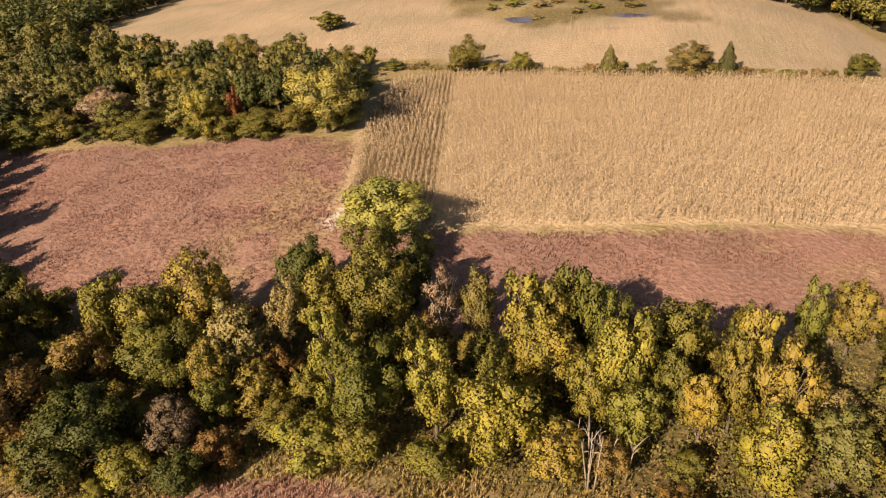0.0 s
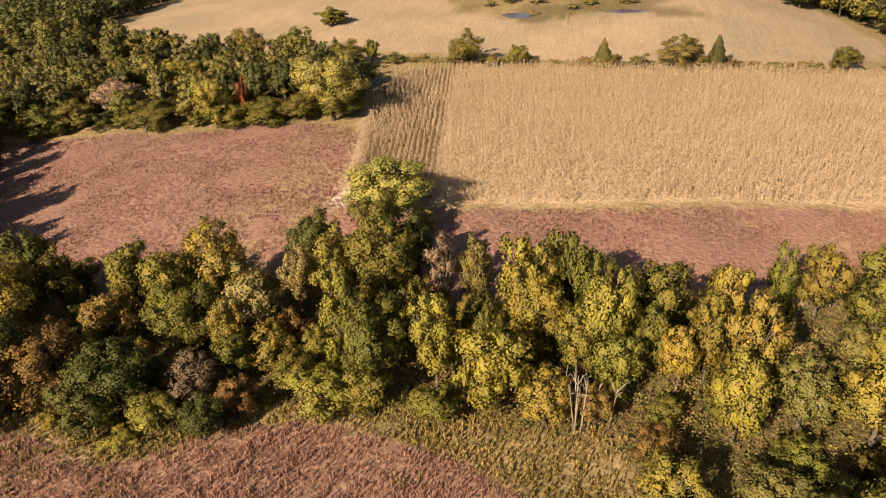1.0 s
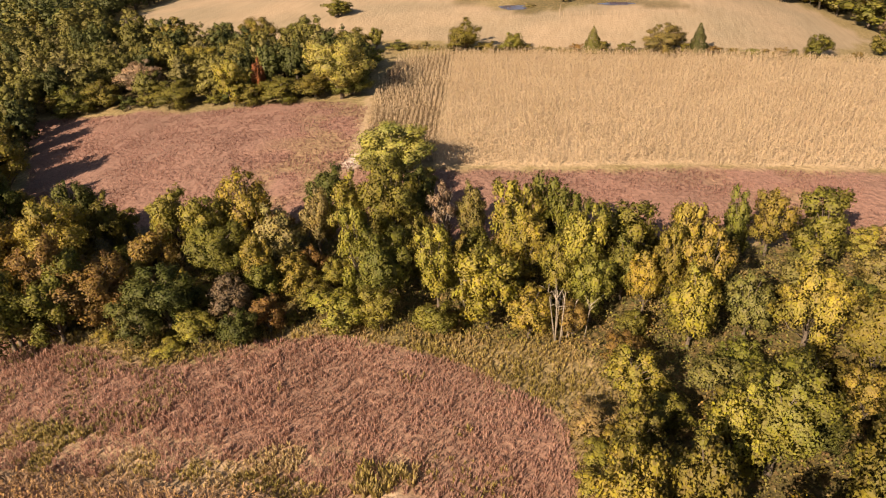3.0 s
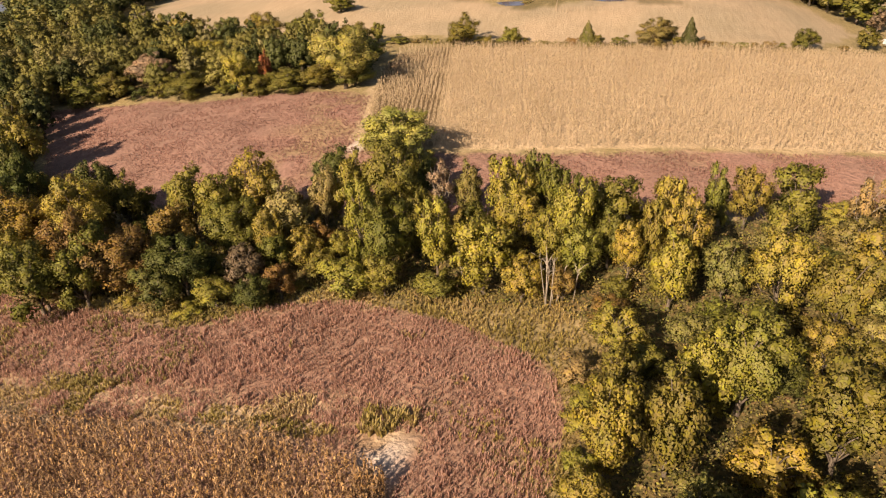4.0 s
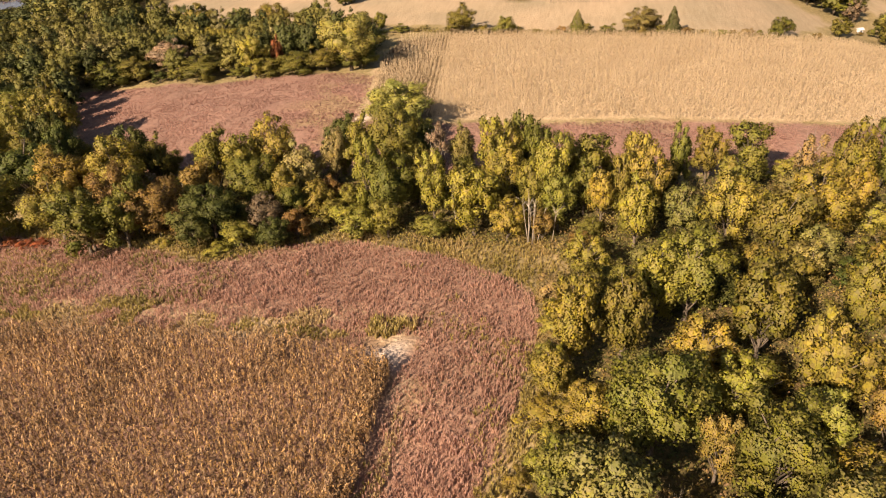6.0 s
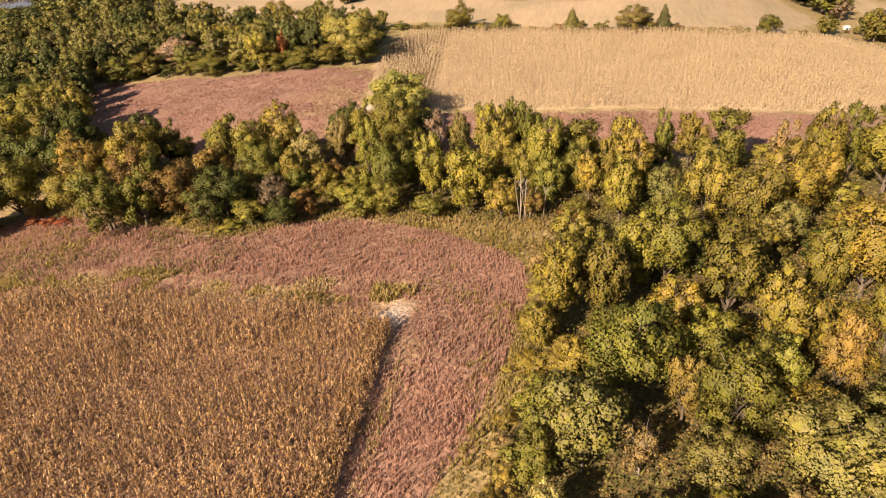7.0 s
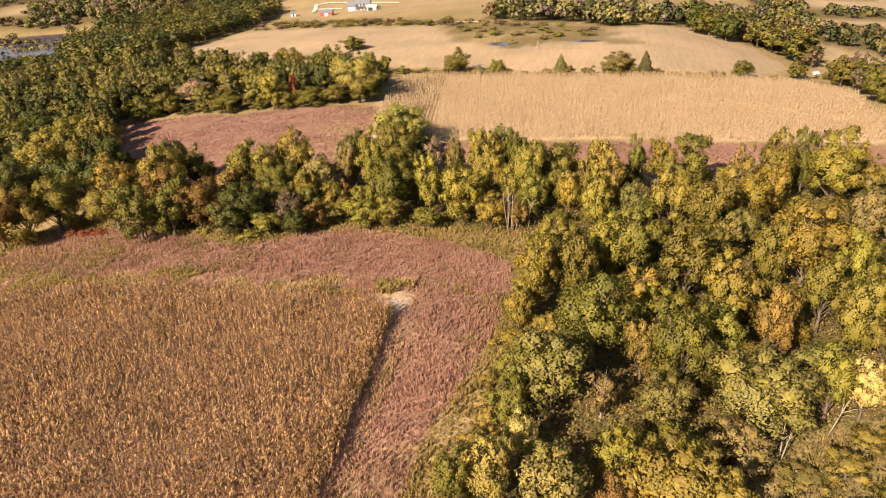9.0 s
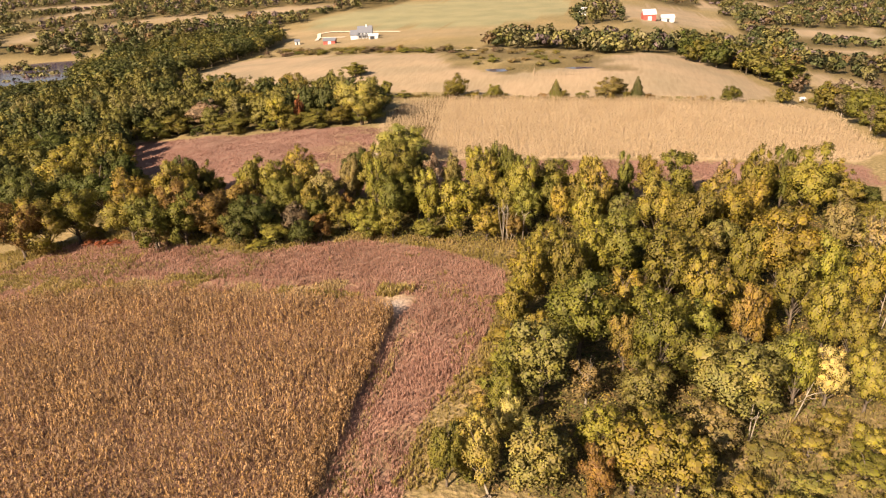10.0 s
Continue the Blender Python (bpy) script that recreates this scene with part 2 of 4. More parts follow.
FAR_CORN_FIELD = [(-31.5, 73), (-39, 107), (-41.5, 133), (-35.5, 138.5), (-19, 141.6), (-8, 143), (15, 143), (36, 142.6), (52, 145.5), (73, 155.5), (73.5, 130), (69, 107), (70, 87),
                  (63, 79.5), (34, 78.2), (16, 76), (-3.5, 72), (-17, 70), (-24, 70.6)]
UPPER_FIELD = [(-42, 151), (-90, 151), (-120, 158), (-143, 170), (-152, 207), (-162, 252), (-147, 262), (-100, 238), (-54, 222), (-40, 192), (-17, 176), (0, 188), (8, 192),
               (11, 205), (24, 228), (44, 238), (62, 210), (70, 176), (52, 152), (36, 148), (-10, 148)]
EAST_FIELDS = [[(92, 235), (100, 225), (107, 205), (109, 200), (105, 188), (97, 198), (89, 209)],
               [(91, 327), (119, 312), (147, 315), (135, 278), (117, 285), (99, 299)],
               [(101, 413), (140, 401), (186, 433), (159, 350), (134, 346), (100, 373)],
               [(28, 453), (71, 534), (95, 437), (87, 396), (59, 363), (37, 356), (25, 365)],
               [(134, 661), (162, 634), (145, 554), (125, 579)],
               [(101, 645), (114, 540), (89, 576)]]
WEST_FIELDS = [[(-366, 430), (-286, 468), (-207, 515), (-193, 482), (-234, 441), (-287, 418), (-348, 410)],
               [(-457, 453), (-472, 515), (-456, 566), (-411, 500), (-420, 458), (-420, 419)],
               [(-399, 362), (-403, 376), (-371, 406), (-358, 390), (-375, 366), (-369, 328)],
               [(-606, 592), (-582, 658), (-489, 660), (-440, 579), (-502, 567), (-534, 521)]]
FAR_FIELDS = EAST_FIELDS + WEST_FIELDS
PASTURE = [(-169, 370), (-190, 432), (-153, 482), (-96, 540), (-15, 530), (-8, 408), (-49, 355), (-87, 358)]
FARMYARD = [(-197, 370), (-147, 299), (-113, 286), (-75, 304), (-43, 310), (-51, 342), (-89, 338), (-167, 376)]
WOODS = {}
WOODS["centre"] = [(-84, 40), (-60, 33), (-45, 28), (-34, 27), (-24, 34), (-12, 34), (0, 35), (8, 30), (20, 52), (10, 51), (-12, 50), (-60, 48), (-80, 54)]
WOODS["scrub"] = [(26, -14), (31, -7), (42, 0), (58, 8), (70, -10), (50, -40), (14, -40), (4, -21), (18, -20)]
WOODS["east"] = [(6.5, 22), (6.5, 6), (5, -6), (3.5, -19), (8, -19), (18, -19.5), (26, -14), (31, -7), (42, 0), (52, 6), (58, 30), (56, 58), (30, 56), (12, 52), (6, 34)]
WOODS["west"] = [(-82, 40), (-82, 54), (-98, 80), (-112, 95), (-150, 110), (-150, 88), (-112, 46), (-92, 24), (-86, 24)]
WOODS["northwest"] = [(-112, 99), (-87, 103), (-50, 101), (-43, 112), (-50, 128), (-70, 140), (-105, 146), (-140, 152), (-160, 112)]
WOODS["bank"] = [(-150, 108), (-150, 150), (-166, 158), (-200, 186), (-236, 226), (-272, 212), (-240, 150), (-200, 100)]
WOODS["hill"] = [(-148, 160), (-150, 175), (-158, 207), (-168, 252), (-165, 285), (-172, 333), (-200, 368), (-260, 352), (-285, 335), (-280, 290), (-238, 232), (-200, 190), (-166, 160)]
far_woods = []


def far_plan(poly, per_m2, high, seed, sprays=80, spare=()):
    far_woods.append((poly, per_m2, high, "far woodland in mixed autumn colours, haze put in the tint", seed, sprays, spare))


OPEN_FAR = FAR_FIELDS + [PASTURE, FARMYARD]
far_plan([(-373, 365), (-335, 394), (-276, 401), (-223, 419), (-211, 421), (-192, 370), (-260, 356), (-285, 340), (-333, 354)], 0.018, (8, 11), 301)
far_plan([(-340, 300), (-315, 299), (-279, 278), (-281, 255), (-292, 246), (-300, 268), (-330, 288)], 0.014, (4, 7), 303)
far_plan([(-700, 330), (-420, 340), (-376, 352), (-330, 385), (-290, 402), (-190, 400), (-190, 440), (-150, 490), (-130, 600), (-420, 720), (-700, 720)], 0.012, (7, 11), 318, 48, OPEN_FAR)
far_plan([(-42, 290), (-12, 286), (21, 272), (44, 262), (42, 241), (30, 232), (16, 226), (0, 242), (-17, 250), (-36, 257)], 0.03, (6, 10), 307)
far_plan([(44, 252), (49, 285), (70, 300), (84, 285), (92, 250), (86, 226), (72, 206), (58, 232)], 0.03, (6, 9), 308)
far_plan([(-9, 431), (20, 445), (24, 380), (25, 340), (1, 345)], 0.014, (8, 11), 309, 60, OPEN_FAR)
far_plan([(84, 290), (95, 244), (106, 216), (113, 190), (190, 190), (320, 420), (340, 560), (110, 560), (98, 492), (96, 410), (88, 330)], 0.014, (5, 8), 312, 60, OPEN_FAR)
far_plan([(110, 530), (340, 540), (400, 720), (160, 720), (100, 640)], 0.010, (6, 9), 313, 48, OPEN_FAR)
far_plan([(-150, 575), (60, 540), (90, 560), (120, 660), (400, 740), (400, 960), (-300, 960), (-200, 650)], 0.006, (9, 13), 314, 40, OPEN_FAR)
far_plan([(-800, 720), (-420, 720), (-200, 760), (-300, 1100), (-900, 1000)], 0.004, (10, 14), 315, 40)
far_plan([(-337, 326), (-317, 330), (-338, 380), (-369, 393), (-368, 370)], 0.016, (6, 9), 322)
far_plan([(-470, 300), (-470, 345), (-405, 345), (-372, 340), (-340, 352), (-305, 335), (-318, 322), (-345, 330), (-372, 318), (-385, 300)], 0.010, (3, 6), 320)
far_plan([(-420, 220), (-400, 290), (-350, 285), (-300, 245), (-270, 215), (-250, 196), (-285, 180), (-360, 190)], 0.008, (3, 5), 321)


# ---- ground: one sheet to the horizon ----
def spaced(lo, a, b, hi, step, growth=1.12):
    mid = list(np.arange(a, b + step / 2, step))
    s, v, right = step, b, []
    while v < hi:
        s *= growth
        v += s
        right.append(v)
    s, v, left = step, a, []
    while v > lo:
        s *= growth
        v -= s
        left.append(v)
    return np.array(left[::-1] + mid + right)


def soft_mask(poly, x, y, jitter=1.5, seed=1):
    out = np.zeros(x.shape)
    jx = (rough(x, y, 3.0, seed) - 0.5) * 2 * jitter
    jy = (rough(x, y, 3.0, seed + 9) - 0.5) * 2 * jitter
    for ox, oy in ((0.4, 0.4), (-0.4, 0.4), (0.4, -0.4), (-0.4, -0.4)):
        out += inside(poly, x + jx + ox, y + jy + oy) * 0.25
    return out


def near_line(ax, ay, bx, by, width, x, y):
    dx, dy = bx - ax, by - ay
    u = np.clip(((x - ax) * dx + (y - ay) * dy) / (dx * dx + dy * dy), 0, 1)
    d = np.hypot(x - ax - u * dx, y - ay - u * dy)
    return smooth(width, width * 0.35, d + (rough(x, y, 1.7, 5) - .5) * 0.7 * width)


def build_ground():
    gx = spaced(-2600, -118, 84, 2600, 1.1)
    gy = spaced(-600, -66, 152, 3200, 1.1)
    x, y = np.meshgrid(gx, gy)
    z = height(x, y) + (rough(x, y, 5.0, 3) - .5) * 0.25 + (rough(x, y, 1.6, 4) - .5) * 0.12
    nx, ny = len(gx), len(gy)
    co = np.stack([x, y, z], -1).reshape(-1, 3).astype(np.float32)
    i, j = np.meshgrid(np.arange(nx - 1), np.arange(ny - 1))
    a = (j * nx + i).ravel()
    idx = np.stack([a, a + 1, a + 1 + nx, a + nx], -1).astype(np.int32)
    me = bpy.data.meshes.new("ground")
    me.vertices.add(len(co))
    me.vertices.foreach_set("co", co.ravel())
    me.loops.add(idx.size)
    me.loops.foreach_set("vertex_index", idx.ravel())
    me.polygons.add(len(idx))
    me.polygons.foreach_set("loop_start", np.arange(0, idx.size, 4, dtype=np.int32))
    me.update(calc_edges=True)
    me.shade_smooth()
    wood = sum(soft_mask(p, x, y, 2.0, 20 + k) * (0.4 if name == "scrub" else 1) for k, (name, p) in enumerate(WOODS.items()))
    wood = wood + sum(soft_mask(w[0], x, y, 4.0, 70 + k) for k, w in enumerate(far_woods))
    clearing = sum(soft_mask(p, x, y, 3.0, 40 + k) for k, p in enumerate(OPEN_FAR))
    wood = wood * np.clip(1 - clearing, 0, 1)
    far = sum(soft_mask(p, x, y, 6.0, 40 + k) for k, p in enumerate(FAR_FIELDS))
    meadow = soft_mask(MEADOW, x, y, 1.2, 2)
    patch = smooth(0.62, 0.76, rough(x, y, 7.0, 11)) * 0.5
    meadow *= 1 - patch * smooth(16, 12, y)
    # a weedy strip along the north edge of the near corn, sparse growth by the far track
    weedy = smooth(4.5, 2.0, abs(y - 13.6 - 0.06 * (x + 30)) + (rough(x, y, 4, 8) - .5) * 3) * smooth(-6.5, -9, x) * smooth(-76, -70, x)
    meadow *= 1 - 0.35 * weedy
    far_meadow = soft_mask(FAR_MEADOW, x, y, 1.2, 6)
    far_meadow *= 1 - 0.55 * smooth(-52, -40, x) * smooth(-28, -34, x) * smooth(0.3, 0.6, rough(x, y, 4, 13))
    far_meadow *= 1 - 0.4 * smooth(5, 30, x) * smooth(0.4, 0.65, rough(x, y, 6, 17))
    straw = near_line(-7.3, 4, -5.9, -24, 0.5, x, y) * 0.7
    straw = np.maximum(straw, near_line(-5.9, -24, -4.1, -60, 0.8, x, y))
    straw = np.maximum(straw, 0.3 * near_line(-17, 69.2, 34, 77.3, 0.5, x, y))
    straw = np.maximum(straw, 0.3 * near_line(34, 77.3, 64, 78.7, 0.5, x, y))
    straw = np.maximum(straw, near_line(-32.5, 73, -40, 107, 1.2, x, y) * 0.8)
    straw = np.maximum(straw, near_line(-66, 12.5, -60, 8.5, 1.6, x, y))
    straw = np.maximum(straw, 0.6 * weedy * smooth(0.45, 0.6, rough(x, y, 2.2, 31)))
    sand = soft_mask([(-12.6, 10.9), (-10.6, 12.0), (-9.5, 13.2), (-8.8, 12.4), (-8.8, 9.8), (-9.5, 9.4)], x, y, 0.5, 7)
    sand = np.maximum(sand, 0.25 * near_line(-8.3, 9, -7.6, 2, 0.4, x, y))
    sand = np.maximum(sand, near_line(-32.2, 68.6, -31.5, 71.6, 1.6, x, y))
    wood = np.maximum(wood, 0.7 * near_line(57, 145, 74, 160, 5, x, y))
    rim = [(-48, 216), (-41, 184), (-26, 180), (-16, 171), (-9, 177), (2, 185), (16, 185), (27, 177), (17, 206), (9, 219), (-4, 217), (-36, 250), (-60, 262)]
    wood = np.maximum(wood, 0.7 * soft_mask([(a, b + 4) for a, b in rim], x, y, 4, 91) * smooth(.2, .5, rough(x, y, 9, 92)))
    for key, w in (("pasture", soft_mask(PASTURE, x, y, 6, 51)), ("stubble", np.maximum(soft_mask(UPPER_FIELD, x, y, 2.0, 52), np.maximum(far, 0.45 * soft_mask(FARMYARD, x, y, 8, 53)))),
                   ("cornsoil", np.maximum(soft_mask(NEAR_CORN, x, y, 0.3, 54), 0.85 * soft_mask(FAR_CORN_FIELD, x, y, 0.4, 55) * smooth(0, -1, x + 20.5 + 0.16 * (y - 80)))), ("bluestem", meadow), ("far_bluestem", far_meadow),
                   ("woodfloor", wood), ("straw", np.maximum(straw, soft_mask(FAR_CORN_FIELD, x, y, 0.4, 55) * (1 - 0.95 * smooth(0, -1, x + 20.5 + 0.16 * (y - 80))))), ("sand", sand)):
        at = me.attributes.new(key, "FLOAT", "POINT")
        at.data.foreach_set("value", np.clip(w, 0, 1).astype(np.float32).ravel())
    me.materials.append(ground_material())
    return tagged(new("ground", me), "autumn farmland ground with grass, bare soil and stubble", "ground", kind="structure")


build_ground()


def pond(cx, cy, rx, ry, z, seed, label):
    bm = bmesh.new()
    vs = []
    for k in range(64):
        a = 2 * math.pi * k / 64
        w = 0.75 + 0.5 * float(rough(3 * math.cos(a) + 10, 3 * math.sin(a) + 10, 1.0, seed))
        vs.append(bm.verts.new((cx + rx * w * math.cos(a), cy + ry * w * math.sin(a), z)))
    bm.faces.new(vs)
    bmesh.ops.triangulate(bm, faces=bm.faces[:])
    me = bm_mesh("water", bm)
    me.materials.append(WATER)
    tagged(new("water", me), label, "pond", kind="structure")


pond(-22.5, 186, 9, 5.0, up(-22.5, 186) + 0.32, 3, "small blue pond in a field hollow")
pond(6, 193, 10, 4.5, up(6, 193) + 0.32, 4, "small blue pond in a field hollow")
pond(-285, 270, 84, 76, -14.5, 5, "wide still pond among wooded banks")


def track(points, width, label):
    """A gravel track laid a little proud of the ground."""
    bm = bmesh.new()
    rows = []
    fine = [Vector(a).lerp(Vector(b), k / 8) for a, b in zip(points, points[1:]) for k in range(8)] + [Vector(points[-1])]
    for k, p in enumerate(fine):
        d = (fine[min(k + 1, len(fine) - 1)] - fine[max(k - 1, 0)]).normalized()
        row = []
        for side in (-.5, -.2, .2, .5):
            w = width * side * (0.85 + 0.3 * float(rough(k, side * 9, 1.5, 44)))
            x, y = p.x - d.y * w, p.y + d.x * w
            row.append(bm.verts.new((x, y, up(x, y) + 0.55 - 0.12 * (abs(side) > .3))))
        rows.append(row)
    for a, b in zip(rows, rows[1:]):
        for k in range(3):
            bm.faces.new((a[k], a[k + 1], b[k + 1], b[k]))
    me = bm_mesh("track", bm)
    me.materials.append(GRAVEL)
    tagged(new("track", me), label, "track", kind="structure")


track([(-146, 322), (-149, 334), (-156, 352), (-150, 357), (-139, 353), (-121, 347), (-100, 338)], 2.2, "pale gravel farm drive looping behind the house")
track([(-149, 334), (-140, 331), (-130, 328)], 2.2, "pale gravel yard before the shed")
track([(-52, 241), (-46, 239), (-38, 238)], 3.2, "pale gravel patch at a field corner")


# ---- crops and grass ----
def placed(template, x, y, z, turn, size, lean=0.0, r=rng):
    """Copies of one loose-face template (k, 4, 3) at n places, as one array."""
    c, s = np.cos(turn), np.sin(turn)
    t = template[None] * size[:, None, None, None]
    X = t[..., 0] * c[:, None, None] - t[..., 1] * s[:, None, None]
    Y = t[..., 0] * s[:, None, None] + t[..., 1] * c[:, None, None]
    Z = t[..., 2]
    if lean:
        la, lb = r.normal(0, lean, len(x)), r.normal(0, lean, len(x))
        X, Y = X + Z * la[:, None, None], Y + Z * lb[:, None, None]
    return np.stack([X + x[:, None, None], Y + y[:, None, None], Z + z[:, None, None]], -1).reshape(-1, 4, 3)


def blade(base, mid, tip, w):
    """Two faces of one bent leaf."""
    base, mid, tip = map(np.array, (base, mid, tip))
    d = tip - base
    side = np.array([-d[1], d[0], 0.0])
    side = side / (np.linalg.norm(side) + 1e-6) * w / 2
    return [[base - side * .5, base + side * .5, mid + side, mid - side], [mid - side, mid + side, tip + side * .25, tip - side * .25]]


def corn_plant(r, leaves, tall):
    """A dry stalk with drooping leaves, an ear and a tassel."""
    f = []
    for k in range(3):
        a, b = 2.094 * k, 2.094 * (k + 1)
        p, q = (0.016 * math.cos(a), 0.016 * math.sin(a)), (0.016 * math.cos(b), 0.016 * math.sin(b))
        f.append([(*p, 0), (*q, 0), (q[0] * .4, q[1] * .4, tall), (p[0] * .4, p[1] * .4, tall)])
    for k in range(leaves):
        z, a = tall * (0.3 + 0.66 * (k + r.random() * .7) / leaves), r.uniform(0, 6.28)
        o, h = r.uniform(0.2, 0.42), r.uniform(0.02, 0.15)
        ca, sa = math.cos(a), math.sin(a)
        f += blade((0, 0, z), (o * .6 * ca, o * .6 * sa, z + h), (o * ca, o * sa, z - r.uniform(0.0, 0.3)), r.uniform(0.09, 0.15))
    a = r.uniform(0, 6.28)
    f += blade((0, 0, tall * .45), (.06 * math.cos(a), .06 * math.sin(a), tall * .5), (.12 * math.cos(a), .12 * math.sin(a), tall * .42), 0.08)
    f += blade((0, 0, tall * .93), (.05 * math.sin(a), .05 * math.cos(a), tall * 1.02), (.14 * math.sin(a), .14 * math.cos(a), tall * 1.08), 0.07)
    return np.array(f, float)


def corn_field(name, poly, row, gap, leaves, mat, label, slant, tall=2.2, skip=None, seed=3, blur_from=1e9, ragged=1.0):
    r = np.random.default_rng(seed)
    xs, ys = np.array([p[0] for p in poly]), np.array([p[1] for p in poly])
    x, y = np.meshgrid(np.arange(xs.min() - 20, xs.max() + 20, row), np.arange(ys.min(), ys.max(), gap))
    x, y = x.ravel(), y.ravel()
    x = x + slant * y + r.normal(0, 1, len(x)) * row * np.where(x < blur_from, .07, .3) + (rough(x, y, 9, 4) - .5) * 0.3
    y = y + r.uniform(-gap / 2, gap / 2, len(y))
    k = inside(poly, x + (rough(x, y, 2, 6) - .5) * ragged, y + (rough(x, y, 2, 7) - .5) * ragged) & (r.random(len(x)) > 0.06)
    if skip is not None:
        k &= ~skip(x, y, r)
    x, y = x[k], y[k]
    z, out, kinds = height(x, y) - 0.05, [], 8
    pick = r.integers(0, kinds, len(x))
    for v in range(kinds):
        t = corn_plant(r, leaves, tall * r.uniform(0.93, 1.05))
        m = pick == v
        size = r.uniform(0.8, 1.12, m.sum()) * (0.8 + 0.2 * rough(x[m], y[m], 5, 9) + 0.2 * rough(x[m], y[m], 1.1, 19))
        out.append(placed(t, x[m], y[m], z[m], r.uniform(0, 6.28, m.sum()), size, 0.07, r))
    ob = new(name, quads(name, np.concatenate(out)))
    ob.data.materials.append(mat)
    return tagged(ob, label, "corn", kind="stuff")


corn_field("corn_crop", [(x, max(y, -42)) for x, y in NEAR_CORN], 0.76, 0.32, 7, CORN, "dry brown standing corn ready for harvest", -0.056, 2.05)
corn_field("corn_crop", [(-12.2, 9.6), (-9.2, 8.5), (-8.4, -4), (-7.7, -16.4), (-6.1, -42), (-8.6, -42), (-10.6, -10), (-11.6, 7)], 0.38, 0.34, 5, CORN,
           "dense edge rows of dry brown corn", -0.056, 2.0, seed=4, ragged=0.2)
corn_field("corn_crop", [(-66, -42), (-6.5, -42), (-6, -62), (-66, -62)], 0.76, 0.8, 6, CORN, "dry brown standing corn ready for harvest", -0.056, 2.05, seed=6)


def thin_rows(x, y, r):
    """Gaps between the rows at the west end, some lodged patches."""
    west = x < -20.5 - 0.16 * (y - 80)
    return (np.hypot(x + 31.5, y - 103.5) < 1.1) | (west & (r.random(len(x)) < 0.12)) | (smooth(0.72, 0.8, rough(x, y, 6, 21)) * west > r.random(len(x)) * 1.5)


corn_field("corn_crop", FAR_CORN_FIELD, 0.86, 0.42, 4, FAR_CORN, "pale bleached standing corn on a gentle rise", -0.16, 1.8, thin_rows, 5, -7.7)


def tuft(r, blades, tall, spread, w):
    f = []
    for k in range(blades):
        a, o = r.uniform(0, 6.28), spread * r.uniform(0.3, 1)
        b = (0.08 * math.cos(a), 0.08 * math.sin(a), 0)
        h = tall * r.uniform(0.7, 1.1)
        f += blade(b, (o * .4 * math.cos(a), o * .4 * math.sin(a), h * .65), (o * math.cos(a), o * math.sin(a), h), w)
    return np.array(f, float)


def grass(name, x, y, blades, tall, spread, w, mat, label, seed, lean=0.12, big=5.0):
    r = np.random.default_rng(seed)
    z, out, kinds = height(x, y) - 0.06, [], 6
    pick = r.integers(0, kinds, len(x))
    for v in range(kinds):
        m = pick == v
        size = r.uniform(0.7, 1.2, m.sum()) * (0.7 + 0.6 * rough(x[m], y[m], big, seed))
        out.append(placed(tuft(r, blades, tall, spread, w), x[m], y[m], z[m], r.uniform(0, 6.28, m.sum()), size, lean, r))
    q = np.concatenate(out)
    ob = new(name, quads(name, q))
    ob.data.materials.append(mat)
    return tagged(ob, label, "grass", kind="stuff")


mx, my = strewn([(x, max(y, -62)) for x, y in MEADOW], 16.0)
k_ = ~inside([(x + (0.75 if x > -12 else 0), y + (1.0 if y > 0 else 0)) for x, y in NEAR_CORN], mx, my) & ~((abs(mx + 10.6) < 2.6) & (abs(my - 11.8) < 2.2))
k_ &= (rough(mx, my, 0.9, 61) + 0.35 * rough(mx, my, 5, 62) > 0.22)
mx, my = mx[k_], my[k_]
strip = smooth(4.2, 1.2, abs(my - 13.2 - 0.05 * (mx + 30)) + (rough(mx, my, 4, 8) - .5) * 4) * (mx < -7) > 0.5
grass("prairie_grass", mx[~strip], my[~strip], 4, 0.5, 0.22, 0.06, BLUESTEM, "reddish brown prairie grass in dense tufts", 71, 0.14, 1.3)
fx, fy = strewn(FAR_MEADOW, 8.0)
k_ = ~inside(FAR_CORN_FIELD, fx, fy) & (rough(fx, fy, 1.8, 63) > 0.2)
grass("prairie_grass", fx[k_], fy[k_], 2, 0.26, 0.2, 0.10, DIMMED_STEM, "reddish brown prairie grass beyond the creek", 72)
EDGE = [(-84, 22), (-72, 29.5), (-70, 33), (-45, 31), (-34, 29), (-24, 38), (-10, 37), (2, 36), (8, 28), (6, 10), (4, -4), (2, -20), (-1.6, -20), (-1.2, -12), (0.4, -4.5), (2.5, 6), (3.4, 18),
        (2.2, 23.6), (-2, 27.1), (-9, 30.5), (-21, 33), (-29, 30.5), (-37, 24.3), (-44, 26.3), (-58, 28), (-70, 29), (-76, 8), (-82, -10), (-90, 0)]
ex, ey = strewn(EDGE, 9.0)
sx_, sy_ = mx[strip], my[strip]
k_ = rough(sx_, sy_, 2.2, 66) > 0.62
b_ = ~k_ & (rough(sx_, sy_, 4, 65) < 0.58)
grass("prairie_grass", sx_[b_], sy_[b_], 4, 0.5, 0.22, 0.06, BLUESTEM, "reddish brown prairie grass beside the corn", 78, 0.14, 1.3)
wx_, wy_ = strewn([(-86, 8), (-72, 29), (-56, 28), (-52, 20), (-60, 14), (-72, 10), (-76, -20)], 6.0)
w_ = rough(wx_, wy_, 4, 69) > 0.45
ex, ey = np.concatenate([ex, wx_[w_]]), np.concatenate([ey, wy_[w_]])
gx_, gy_ = strewn(MEADOW, 3.0)
